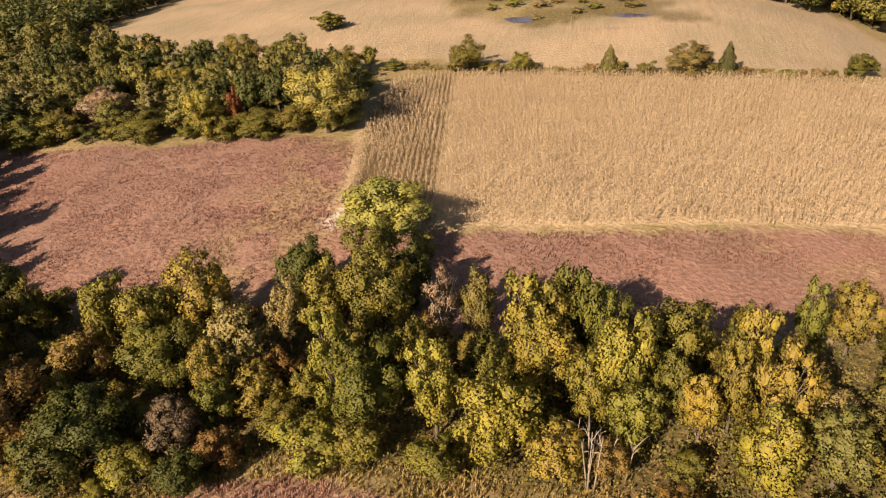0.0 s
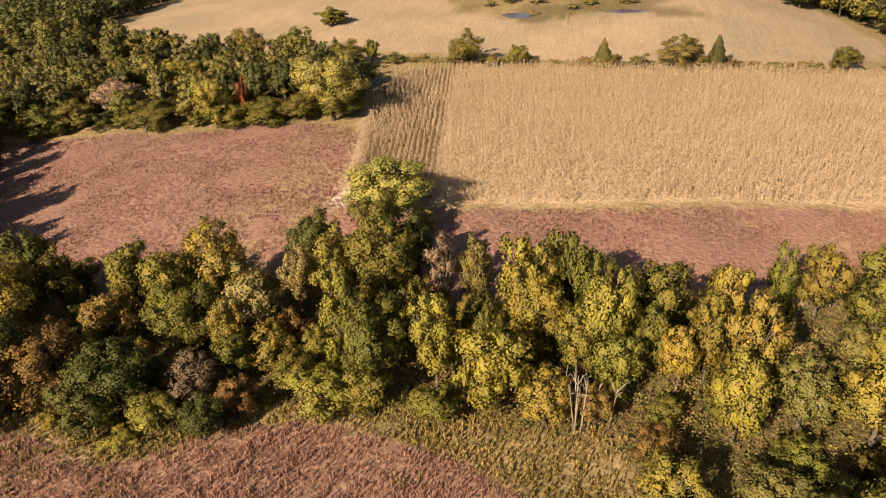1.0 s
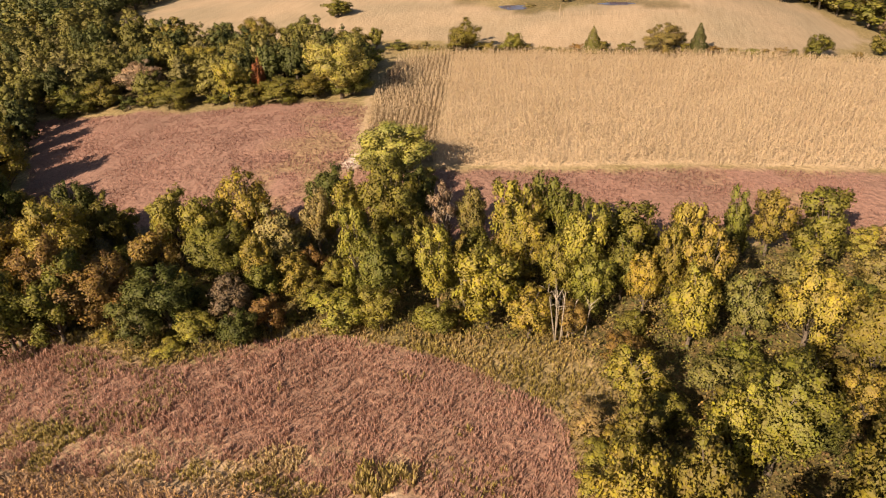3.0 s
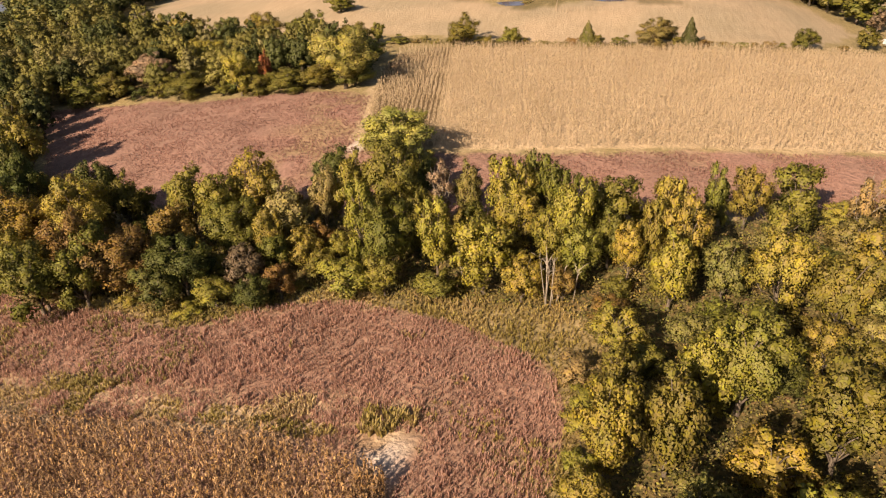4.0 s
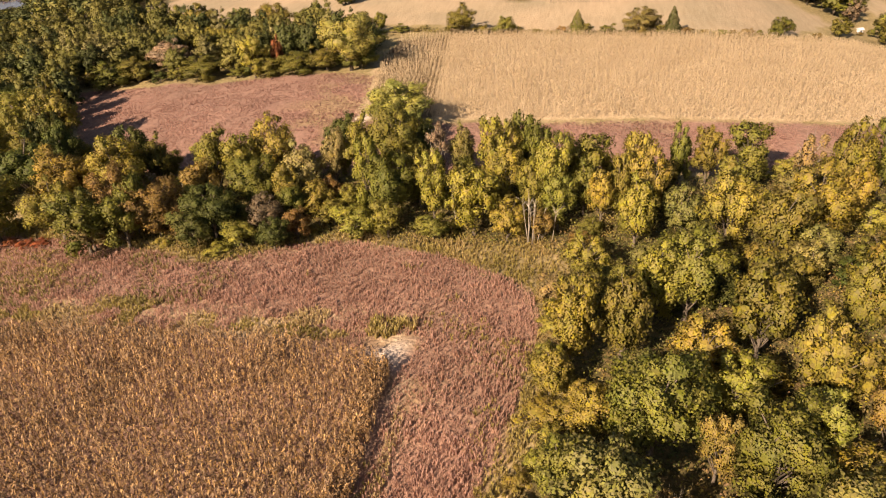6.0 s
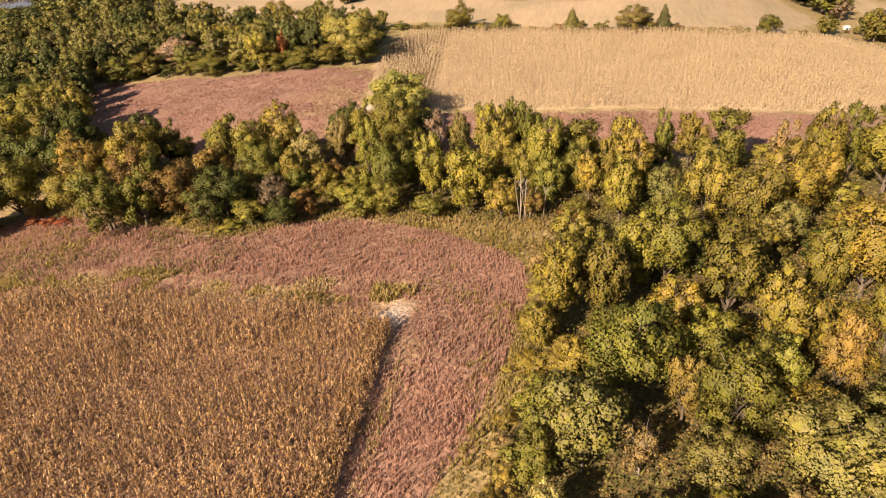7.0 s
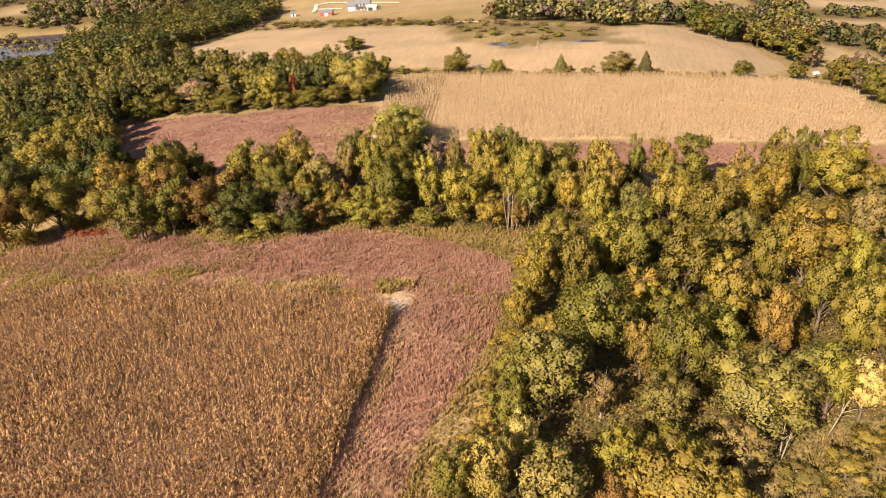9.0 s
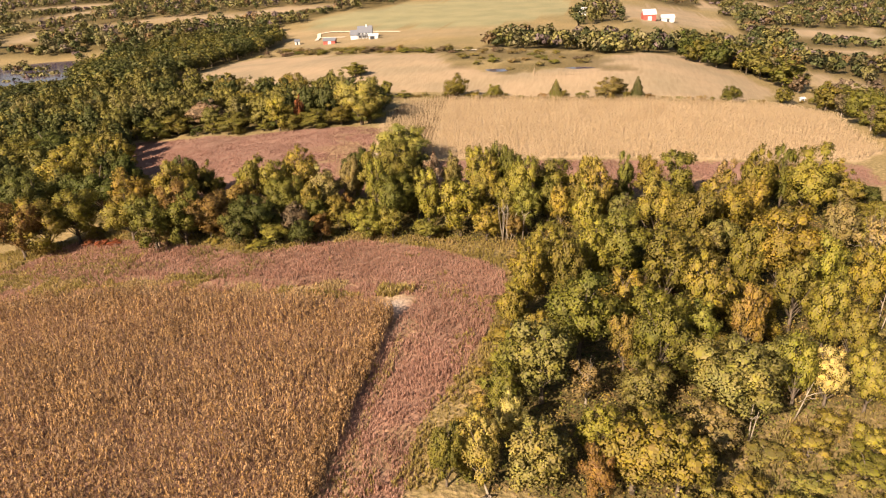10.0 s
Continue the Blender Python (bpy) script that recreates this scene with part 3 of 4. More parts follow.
g_ = (rough(gx_, gy_, 4.0, 67) > 0.70) & ~inside(NEAR_CORN, gx_, gy_) & ((gy_ < 18) | (rough(gx_, gy_, 3, 68) > 0.7))
grass("weeds", np.concatenate([ex, sx_[k_], gx_[g_]]), np.concatenate([ey, sy_[k_], gy_[g_]]), 5, 0.5, 0.3, 0.10, WEEDS, "yellow-green weeds and goldenrod along field edges", 73)
hx_, hy_ = [np.concatenate(v) for v in zip(strewn([(-46, 142.5), (-30, 143), (-12, 144.5), (28, 145), (52, 147.5), (60, 151), (52, 150), (20, 148), (-30, 147.5), (-46, 147)], 3.0), strewn(WOODS['scrub'], 5.5), strewn([(0, -22), (4, -21), (14, -40), (50, -40), (70, -10), (90, -20), (90, -80), (2, -80)], 1.5))]
grass('weeds', hx_, hy_, 4, 0.6, 0.4, 0.11, RANK, 'rank olive weeds on unmown ground', 76)
lx_, ly_ = strewn([(-84, -10), (-74, 28), (-58, 27.5), (-40, 25), (-30, 24), (-34, 16), (-60, 11), (-68, -10)], 5.0)
l_ = (rough(lx_, ly_, 3.5, 64) > 0.52) & ~inside(NEAR_CORN, lx_, ly_)
grass("weeds", lx_[l_], ly_[l_], 5, 0.55, 0.34, 0.10, RANK, "patches of olive weeds in the prairie grass", 77)
tx_, ty_ = strewn([(-13.6, 13.0), (-11, 13.2), (-9.6, 15), (-8.6, 14.6), (-9.0, 16.4), (-13.3, 16.2)], 12.0)
grass("weeds", tx_, ty_, 6, 1.1, 0.5, 0.16, WEEDS, "tall yellow-green weeds beside a sandy corner", 74)
px_, py_ = strewn([(-7.7, 4), (-6.8, 4), (-6.0, -12), (-4.3, -36), (-5.3, -36), (-7.0, -12)], 18.0)
sx_, sy_ = np.concatenate([sx_[~k_ & ~b_], px_]), np.concatenate([sy_[~k_ & ~b_], py_])
grass("dry_grass", sx_, sy_, 4, 0.42, 0.25, 0.09, STRAW, "straw-coloured dry grass along the corn", 75)


def leaf_faces(p, nrm, size, r, lit=None):
    """Diamond-shaped sprays of leaves at the points p, facing nrm; the fifth row is the way the clump faces."""
    nrm = nrm / (np.linalg.norm(nrm, axis=1, keepdims=True) + 1e-6)
    t = np.cross(nrm, r.normal(size=nrm.shape))
    t /= np.linalg.norm(t, axis=1, keepdims=True) + 1e-6
    b = np.cross(nrm, t)
    s = (size * r.uniform(0.6, 1.3, len(p)))[:, None]
    fold = nrm * s * 0.25
    lit = nrm if lit is None else lit
    return np.stack([p - t * s - fold, p - b * s * .62 + fold * .4, p + t * s - fold, p + b * s * .62 + fold * .4, lit], 1)


ux, uy = [np.concatenate(v) for v in zip(*[strewn(WOODS[k], d) for k, d in (("centre", 16.0), ("east", 16.0), ("west", 2.0), ("scrub", 8.0))])]
ur = np.random.default_rng(81)
uh = np.minimum(ur.exponential(0.5, len(ux)), 2.0) * (0.4 + 1.2 * rough(ux, uy, 3, 82))
under = new("undergrowth", quads("undergrowth", leaf_faces(np.stack([ux, uy, height(ux, uy) + uh], 1), ur.normal(size=(len(ux), 3)) * .7 + np.array([-.3, -.2, .8]), 0.13, ur)))
under.data.materials.append(LITTER)
tagged(under, "tangled brown and olive undergrowth on the wood floor", "undergrowth", kind="stuff")

# ---- trees ----
COLOURS = {"deep": (0.080, 0.086, 0.024), "green": (0.140, 0.126, 0.032), "olive": (0.19, 0.162, 0.042), "lime": (0.225, 0.186, 0.046), "gold": (0.255, 0.198, 0.048), "ochre": (0.24, 0.188, 0.05), "pale": (0.35, 0.30, 0.11),
           "orange": (0.25, 0.168, 0.055), "rust": (0.195, 0.122, 0.045), "tan": (0.25, 0.19, 0.088), "plum": (0.17, 0.12, 0.085), "grey": (0.27, 0.205, 0.145),
           "sage": (0.195, 0.165, 0.06), "red": (0.26, 0.085, 0.045), "cream": (0.36, 0.29, 0.12), "straw": (0.275, 0.23, 0.075)}
WORDS = {"pale": "pale yellow", "deep": "deep green", "green": "dark green", "olive": "olive green", "lime": "yellow-green", "gold": "golden yellow", "ochre": "ochre yellow", "orange": "orange", "rust": "rusty brown",
         "tan": "tan", "plum": "dull purple-brown", "grey": "greyish", "sage": "grey-green", "red": "red", "cream": "pale cream", "straw": "pale yellow-green"}
SHAPES = {"broad": ("broad rounded deciduous tree with {} autumn leaves", "tree"), "round": ("bushy rounded tree with {} leaves down to the ground", "tree"), "tall": ("tall narrow tree with {} leaves", "tree"), "cone": ("conical evergreen cedar with {} foliage", "tree"),
          "bush": ("low rounded bush with {} leaves", "bush"), "bare": ("thin half-bare tree with sparse {} leaves", "tree")}


def crown_faces(r, kind, n, size):
    """Leaf sprays of a crown for a tree 10 high with a crown radius of 3.5, and the middles of its boughs."""
    if kind == "cone":
        z = 0.6 + 9.4 * (1 - np.sqrt(r.random(n)))
        a, rad = r.uniform(0, 6.28, n), 3.5 * (1 - (z - 0.6) / 9.6) ** 0.85
        q = rad * (0.75 + 0.3 * np.sin(3 * a + z * 2.3) * .5 + 0.25 * r.random(n))
        p = np.stack([q * np.cos(a), q * np.sin(a), z], 1)
        d = np.stack([np.cos(a), np.sin(a), np.full(n, .5)], 1)
        return leaf_faces(p, d + r.normal(size=(n, 3)) * .5, size, r, d + r.normal(size=(n, 3)) * .3), np.zeros((0, 3))
    mid, reach, tall, count, lump = {"bush": (4.4, 2.8, 4.4, 14, (.75, 1.6)), "tall": (5.2, 2.3, 4.5, 26, (.6, 1.25)), "bare": (5.9, 2.6, 3.6, 12, (.6, 1.0)),
                                     "round": (4.8, 2.7, 4.4, 26, (.65, 1.45))}.get(kind, (5.4, 2.65, 3.9, 24, (.65, 1.45)))
    centre = np.array([0, 0, mid])
    # main lumps of the crown, strewn over an uneven dome
    k = np.arange(count)
    dz = 0.97 - 1.72 * (k + r.random(count)) / count
    da = k * 2.4 + r.uniform(-.6, .6, count)
    flat = np.sqrt(1 - np.clip(abs(dz), 0, .97) ** 2.6)
    d = np.stack([flat * np.cos(da), flat * np.sin(da), dz], 1)
    c = centre + d * np.array([reach, reach, tall]) * r.uniform(.5, 1.1, (count, 1)) + r.normal(0, .25, (count, 3))
    rad = r.uniform(*lump, count) * (1 - .25 * np.maximum(dz, 0))
    c[:, 2] = np.clip(c[:, 2], rad * .8 if kind in ("bush", "round") else 1.4, 9.9 - rad * .75)
    c, rad = np.concatenate([c, [centre + (0, 0, .6)]]), np.append(rad, lump[1] * 1.3)
    boughs = c[:-1]
    # small tufts on the lumps roughen their outline
    subs = 12 if n > 2500 else 4
    j = np.repeat(np.arange(count), subs)
    w = r.normal(size=(len(j), 3)) + (c[j] - centre) / np.array([reach, reach, tall]) * .7 + np.array([0, 0, .25])
    w /= np.linalg.norm(w, axis=1, keepdims=True)
    bc, br = np.concatenate([c, c[j] + w * rad[j, None] * r.uniform(.7, 1.15, (len(j), 1))]), np.concatenate([rad * .9, rad[j] * r.uniform(.25, .5, len(j))])
    home = np.concatenate([np.arange(len(c)), j])
    t = r.choice(len(bc), 3 * n, p=br ** 2 / (br ** 2).sum())
    v = r.normal(size=(3 * n, 3))
    v /= np.linalg.norm(v, axis=1, keepdims=True)
    wave = np.sin(v @ r.normal(0, 3.2, (3, 4)) + (t[:, None] * np.array([1.7, 2.9, 4.3, 5.1]))).sum(1) * .11
    p = bc[t] + v * br[t, None] * (wave + np.where(r.random(3 * n) < .15, r.uniform(.95, 1.35, 3 * n), r.uniform(.76, 1.1, 3 * n)))[:, None]
    # leaves stay on the outside of the crown
    clear = np.ones(len(p), bool)
    for m in range(len(c)):
        clear &= (np.linalg.norm(p - c[m], axis=1) > rad[m] * .68) | (home[t] == m) & (t < len(c))
    pick = np.flatnonzero(clear)[:n]
    p, v, t = p[pick], v[pick], t[pick]
    n = len(p)
    p[:, 2] = np.maximum(p[:, 2], 0.25)
    up_ = (p - c[home[t]]) / rad[home[t], None]
    lit = v * .4 + up_ * .35 + (p - centre) / np.array([reach, reach, tall]) * .5 + r.normal(size=(n, 3)) * .15 + np.array([0, 0, .05])
    out = [leaf_faces(p, v * 0.6 + up_ * .3 + r.normal(size=(n, 3)) * .42 + np.array([0, 0, .2]), size, r, lit)]
    if kind != "bare":
        # solid leaf-coloured lumps hidden inside, added to block light through the crown
        if n < 500:
            c, rad = centre[None], np.array([reach * .9])
        for m in range(len(c)):
            g = CLUMP * r.uniform(.85, 1.05, (24, 1, 1))
            out.append(np.concatenate([g * rad[m] * .62 + c[m], (CLUMP.mean(1) + (c[m] - centre) * .25)[:, None]], 1))
    return np.concatenate(out), boughs


def clump_faces():
    """A rounded lump of 24 faces, radius 1."""
    f = []
    for ax in range(3):
        for side in (-1, 1):
            for i in (-1, 0):
                for j in (-1, 0):
                    g = []
                    for di, dj in ((0, 0), (1, 0), (1, 1), (0, 1)) if side > 0 else ((0, 0), (0, 1), (1, 1), (1, 0)):
                        v = [0, 0, 0]
                        v[ax], v[(ax + 1) % 3], v[(ax + 2) % 3] = side, i + di, j + dj
                        g.append(np.array(v, float) / np.linalg.norm(v))
                    f.append(g)
    return np.array(f)


CLUMP = clump_faces()


def trunk_mesh(r, kind, boughs, fine):
    bm = bmesh.new()
    top = 9.3 if kind == "cone" else 6.8
    sway = r.normal(0, .25, 2)
    stem = [(sway[0] * k * k, sway[1] * k * k, top * k) for k in (-0.03, 0.12, .35, .65, 1)]
    tube(bm, stem, [.34, .25, .20, .13, .05], 7 if fine else 5)
    for c in boughs[:: 1 if fine else 3]:
        s = min(0.85, max(0.2, (c[2] - 2.2) / top * .8)) * r.uniform(.75, 1)
        a = Vector((sway[0] * s * s, sway[1] * s * s, top * s))
        b = Vector(c)
        m = a.lerp(b, .5) + Vector(r.normal(0, .2, 3)) + Vector((0, 0, .2))
        tube(bm, [a, m, b], [.10, .07, .03], 4)
        if kind == "bare":
            for _ in range(4):
                e = b + Vector(r.normal(0, .8, 3)) + Vector((0, 0, .7))
                tube(bm, [m.lerp(b, r.uniform(.2, .9)), m.lerp(e, .6), e], [.04, .03, .012], 3)
    return bm_mesh("trunk", bm)


DETAIL = {"near": (5200, 0.164, 6), "grand": (9600, 0.126, 6), "copse": (1900, 0.245, 6), "mid": (1500, 0.32, 4), "pile": (1000, 0.315, 5), "far": (420, 0.5, 4)}
made, tree_rng = {}, random.Random(11)
grown = {}


def grow(kind, level, v):
    r = np.random.default_rng(abs(hash_of(kind)) + 17 * v + len(level))
    n, size, _ = DETAIL[level]
    faces, boughs = crown_faces(r, kind, int(n * {"bare": .7, "bush": .45}.get(kind, 1)), size)
    crown = quads("crown", faces)
    crown.materials.append(LEAVES)
    trunk = trunk_mesh(r, kind, boughs, level in ("near", "grand"))
    trunk.materials.append(GREY_BARK if kind == "bare" else BARK)
    return trunk, crown


def hash_of(word):
    return sum((k + 1) * ord(c) for k, c in enumerate(word))


def plant(kind, colour, x, y, high, wide, group="woodland trees", level=None):
    """One tree: trunk and crown under an empty at its foot."""
    far = math.hypot(x - 8, y + 30)
    level = level or ("grand" if kind != "bush" and (wide > 3.3 and far < 105 or wide > 4.2 and far < 200) else "near" if far < 190 else "mid" if far < 330 else "far")
    key = (kind, level, tree_rng.randrange(DETAIL[level][2] if kind in ("broad", "tall", "round") else 2))
    if key not in grown:
        grown[key] = grow(*key)
    tree = new("bush" if kind == "bush" else "tree")
    label, cat = SHAPES[kind]
    tagged(tree, label.format(WORDS[colour]), cat, group)
    tree.matrix_basis = pose(x, y, up(x, y) - 0.08, 0, 0, tree_rng.uniform(0, 360)) @ Matrix.Diagonal((wide / 3.5, wide / 3.5 * tree_rng.uniform(.9, 1.1), high / 10, 1))
    part("trunk", grown[key][0], None, tree)
    crown = part("crown", grown[key][1], None, tree)
    f = tree_rng.uniform(0.9, 1.24)
    w = tree_rng.uniform(-.06, .06)
    c = COLOURS[colour]
    crown.color = (c[0] * f * (1.03 + w), c[1] * f * (1 - w), c[2] * f * 0.9, 1)
    return tree


def thicket(poly, per_m2, high, wide, colours, keep=2.6, group="woodland trees", kinds=("broad",), seed=5, pile=None):
    """Trees strewn over a wood, no closer than keep to each other; with pile as one mass of woodland."""
    r = np.random.default_rng(seed)
    x, y = strewn(poly, per_m2 * 3, r)
    faces, tints = [], []
    for a, b in zip(x, y):
        if any((a - p) ** 2 + (b - q) ** 2 < keep ** 2 for p, q in taken):
            continue
        taken.append((a, b))
        kind, colour, h, w = kinds[r.integers(len(kinds))], colours[r.integers(len(colours))], r.uniform(*high), r.uniform(*wide)
        if pile is None:
            plant(kind, colour, a, b, h, w, group)
            continue
        key = (kind, "pile" + pile, r.integers(4))
        if key not in heaps:
            heaps[key] = crown_faces(np.random.default_rng(900 + len(heaps)), kind, *DETAIL[pile][:2])[0]
        t = heaps[key] * np.array([[w / 3.5, w / 3.5, h / 10]] * 4 + [[1, 1, 1]])
        u = r.uniform(0, 6.28)
        ca, sa = math.cos(u), math.sin(u)
        q = np.stack([t[..., 0] * ca - t[..., 1] * sa + a, t[..., 0] * sa + t[..., 1] * ca + b, t[..., 2] + up(a, b) - .1], -1)
        q[:, 4] -= (a, b, up(a, b) - .1)
        c = np.array(COLOURS[colour]) * r.uniform(.65, 1.0)
        m = 0.3 * w / 3.5
        stem = [[(a + m * math.cos(g), b + m * math.sin(g), up(a, b) - .2), (a + m * math.cos(g + 2.09), b + m * math.sin(g + 2.09), up(a, b) - .2),
                 (a + m * .4 * math.cos(g + 2.09), b + m * .4 * math.sin(g + 2.09), up(a, b) + h * .6), (a + m * .4 * math.cos(g), b + m * .4 * math.sin(g), up(a, b) + h * .6)] for g in (0, 2.09, 4.19)]
        stem = [f + [(math.cos(g), math.sin(g), 0)] for f, g in zip(stem, (1.05, 3.14, 5.24))]
        faces += [q, np.array(stem)]
        tints += [np.tile(c, (len(q), 1)), np.tile((0.10, 0.08, 0.06), (3, 1))]
    if pile is not None and faces:
        wood_mass(np.concatenate(faces), np.concatenate(tints), group)


def wood_mass(faces, tints, label):
    ob = new("far_wood", quads("far_wood", faces))
    at = ob.data.attributes.new("tint", "FLOAT_COLOR", "FACE")
    at.data.foreach_set("color", np.concatenate([tints, np.ones((len(tints), 1))], 1).astype(np.float32).ravel())
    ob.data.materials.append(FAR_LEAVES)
    return tagged(ob, label, "woodland", kind="stuff")


heaps = {}
taken = []


def stand(kind, colour, x, y, high, wide, group="woodland trees"):
    taken.append((x, y))
    if wide > 4:
        taken.extend((x + .75 * wide * math.cos(k), y + .75 * wide * math.sin(k)) for k in range(6))
    return plant(kind, colour, x, y, high, wide, group)


# the wooded creek
stand("broad", "ochre", -56.9, 37.6, 11.0, 3.5)
stand("broad", "deep", -59.0, 45.7, 10.0, 2.4)
stand("broad", "green", -53.8, 43.2, 9.0, 2.3)
stand("broad", "olive", -44.5, 43.1, 11.0, 2.7)
stand("broad", "orange", -45.0, 38.8, 8.0, 2.9)
stand("broad", "rust", -49.4, 34.4, 7.0, 3.0)
stand("broad", "ochre", -36.8, 46.3, 11.0, 3.0)
stand("broad", "olive", -40.5, 43.0, 10.0, 2.6)
stand("broad", "green", -37.3, 39.8, 8.0, 3.4)
stand("broad", "tan", -31.3, 42.7, 9.0, 3.1)
stand("broad", "olive", -32.4, 39.3, 8.0, 2.1)
stand("broad", "deep", -39.1, 31.1, 8.0, 3.5)
stand("broad", "deep", -40.6, 28.4, 6.0, 2.8)
stand("broad", "plum", -33.0, 33.1, 6.0, 2.4)
stand("broad", "deep", -30.2, 29.2, 5.0, 2.1)
stand("broad", "green", -50.2, 31.0, 9.0, 2.7)
stand("broad", "tan", -27.8, 45.7, 10.0, 2.2)
stand("broad", "olive", -24.2, 46.9, 11.0, 2.8)
stand("broad", "green", -19.2, 47.6, 12.0, 3.7)
stand("tall", "lime", -20.6, 39.3, 12.0, 2.2)
stand("broad", "green", -17.5, 37.8, 10.0, 3.6)
stand("tall", "green", -14.8, 42.1, 10.0, 1.9)
stand("bare", "grey", -13.6, 49.2, 9.0, 1.9)
stand("broad", "sage", -10.3, 50.0, 9.0, 1.9)
stand("tall", "lime", -12.0, 38.4, 11.0, 2.3)
stand("broad", "gold", -6.5, 36.3, 10.0, 3.3)
stand("broad", "lime", -4.6, 45.5, 13.0, 2.9)
stand("broad", "green", -1.2, 47.8, 12.0, 2.4)
stand("broad", "lime", -3.4, 43.6, 11.0, 3.4)
stand("broad", "lime", 2.5, 42.4, 12.0, 2.7)
stand("broad", "green", 1.0, 46.9, 11.0, 2.2)
stand("broad", "lime", 0.2, 40.6, 9.0, 2.0)
stand("broad", "green", 7.0, 46.8, 10.0, 3.1)
stand("broad", "green", 6.6, 42.9, 8.0, 2.0)
stand("tall", "ochre", 12.7, 45.2, 12.0, 2.4)
stand("tall", "ochre", 11.2, 42.3, 10.0, 1.9)
stand("broad", "gold", 8.8, 40.9, 8.0, 1.7)
stand("broad", "lime", -2.2, 35.5, 6.0, 2.4)
stand("broad", "olive", 3.6, 39.0, 8.0, 2.2)
stand("broad", "lime", -21.2, 34.3, 5.0, 3.0)
stand("broad", "green", -8.2, 42.5, 8.0, 2.1)
stand("broad", "deep", -29.4, 54.0, 8.0, 3.0)
stand("broad", "green", -22.0, 55.0, 9.5, 3.4)
stand("broad", "deep", -17.8, 53.0, 8.5, 2.8)
# the east wood
stand("broad", "lime", 6.5, 11.9, 10.0, 2.7)
stand("broad", "green", 11.0, 13.0, 11.0, 2.7)
stand("broad", "green", 13.0, 1.2, 11.0, 3.8)
stand("broad", "sage", 9.7, -6.5, 10.0, 3.2)
stand("broad", "ochre", 5.1, 7.5, 6.0, 2.0)
stand("broad", "olive", 17.2, 20.6, 11.0, 3.4)
stand("broad", "ochre", 23.0, 36.6, 11.0, 3.5)
stand("broad", "green", 27.3, 31.9, 11.0, 3.2)
stand("broad", "gold", 32.3, 36.7, 11.0, 3.4)
stand("broad", "gold", 36.2, 40.2, 10.0, 2.5)
stand("broad", "gold", 36.4, 21.1, 12.0, 4.5)
stand("broad", "lime", 38.2, 47.8, 12.0, 2.8)
stand("broad", "lime", 46.1, 46.8, 12.0, 4.1)
stand("tall", "green", 43.0, 51.2, 11.0, 2.0)
stand("tall", "olive", 27.0, 50.6, 10.0, 3.3)
stand("tall", "olive", 22.4, 52.7, 9.0, 2.4)
stand("tall", "green", 18.8, 51.8, 9.0, 1.7)
stand("bare", "tan", 33.7, 49.9, 10.0, 2.3)
stand("broad", "green", 22.7, 14.7, 11.0, 3.2)
stand("broad", "lime", 26.3, 8.7, 11.0, 2.8)
stand("broad", "green", 20.9, -1.7, 11.0, 3.4)
stand("broad", "sage", 26.7, -6.8, 9.0, 4.0)
stand("broad", "sage", 19.0, -6.7, 6.0, 2.5)
stand("bare", "tan", 13.9, -6.3, 6.0, 1.9)
stand("broad", "straw", 5.8, -18.3, 8.0, 2.0)
stand("broad", "sage", 10.4, -17.8, 7.0, 3.0)
stand("broad", "olive", 17.9, -17.1, 8.0, 3.3)
stand("broad", "olive", 21.3, -17.5, 8.0, 2.8)
stand("broad", "green", 3.0, -19.1, 7.0, 1.6)
stand("broad", "cream", 35.7, -2.9, 7.0, 1.8)
stand("tall", "orange", 30.0, 4.6, 10.0, 1.9)
stand("broad", "tan", 46.3, 32.9, 10.0, 2.7)
stand("bare", "tan", 46.8, 22.7, 11.0, 2.7)
stand("broad", "olive", 37.7, 6.5, 10.0, 2.3)
stand("broad", "gold", 43.8, 14.3, 10.0, 2.2)
stand("broad", "lime", 32.8, -3.4, 8.0, 2.1)
stand("broad", "olive", 6.0, -8.5, 6.0, 1.9)
stand("broad", "lime", 13.8, 19.0, 10.0, 2.5)
stand("broad", "olive", 32.2, 19.9, 10.0, 2.4)
stand("broad", "olive", 25.0, 3.4, 8.0, 2.3)
stand("broad", "orange", 17.5, -0.0, 8.0, 1.7)
stand("broad", "olive", 35.8, 11.5, 10.0, 2.5)
stand("broad", "rust", 15.0, -19.3, 6.0, 1.5)
stand("broad", "cream", 7.6, -13.1, 6.0, 1.5)
stand("broad", "olive", 39.5, 3.3, 9.0, 2.2)
stand("broad", "olive", 38.9, -3.5, 8.0, 2.0)
stand("broad", "lime", 41.1, 18.8, 10.0, 2.3)
stand("broad", "lime", 12.8, 35.9, 10.0, 2.6)
stand("tall", "ochre", 14.2, 40.3, 12.0, 2.6)
# the west wood, with tall trees along its open side
stand("tall", "green", -99.7, 75.5, 10.5, 2.8)
stand("tall", "green", -88.9, 62.1, 10.5, 2.8)
stand("tall", "green", -85.4, 57.5, 10.5, 2.8)
stand("tall", "deep", -77.9, 51.3, 10.5, 2.8)
stand("tall", "deep", -73.4, 47.7, 10.5, 2.8)
stand("tall", "green", -101.3, 69.2, 10.5, 2.8)
stand("tall", "green", -93.2, 59.1, 10.5, 2.8)
stand("tall", "green", -81.3, 48.3, 10.5, 2.8)
stand("broad", "green", -113.6, 64.2, 11.0, 5.4)
stand("broad", "deep", -111.9, 71.7, 11.0, 5.7)
stand("broad", "olive", -96.0, 64.3, 11.0, 4.6)
stand("broad", "olive", -85.3, 61.0, 12.0, 4.2)
stand("broad", "ochre", -90.6, 50.3, 11.0, 4.8)
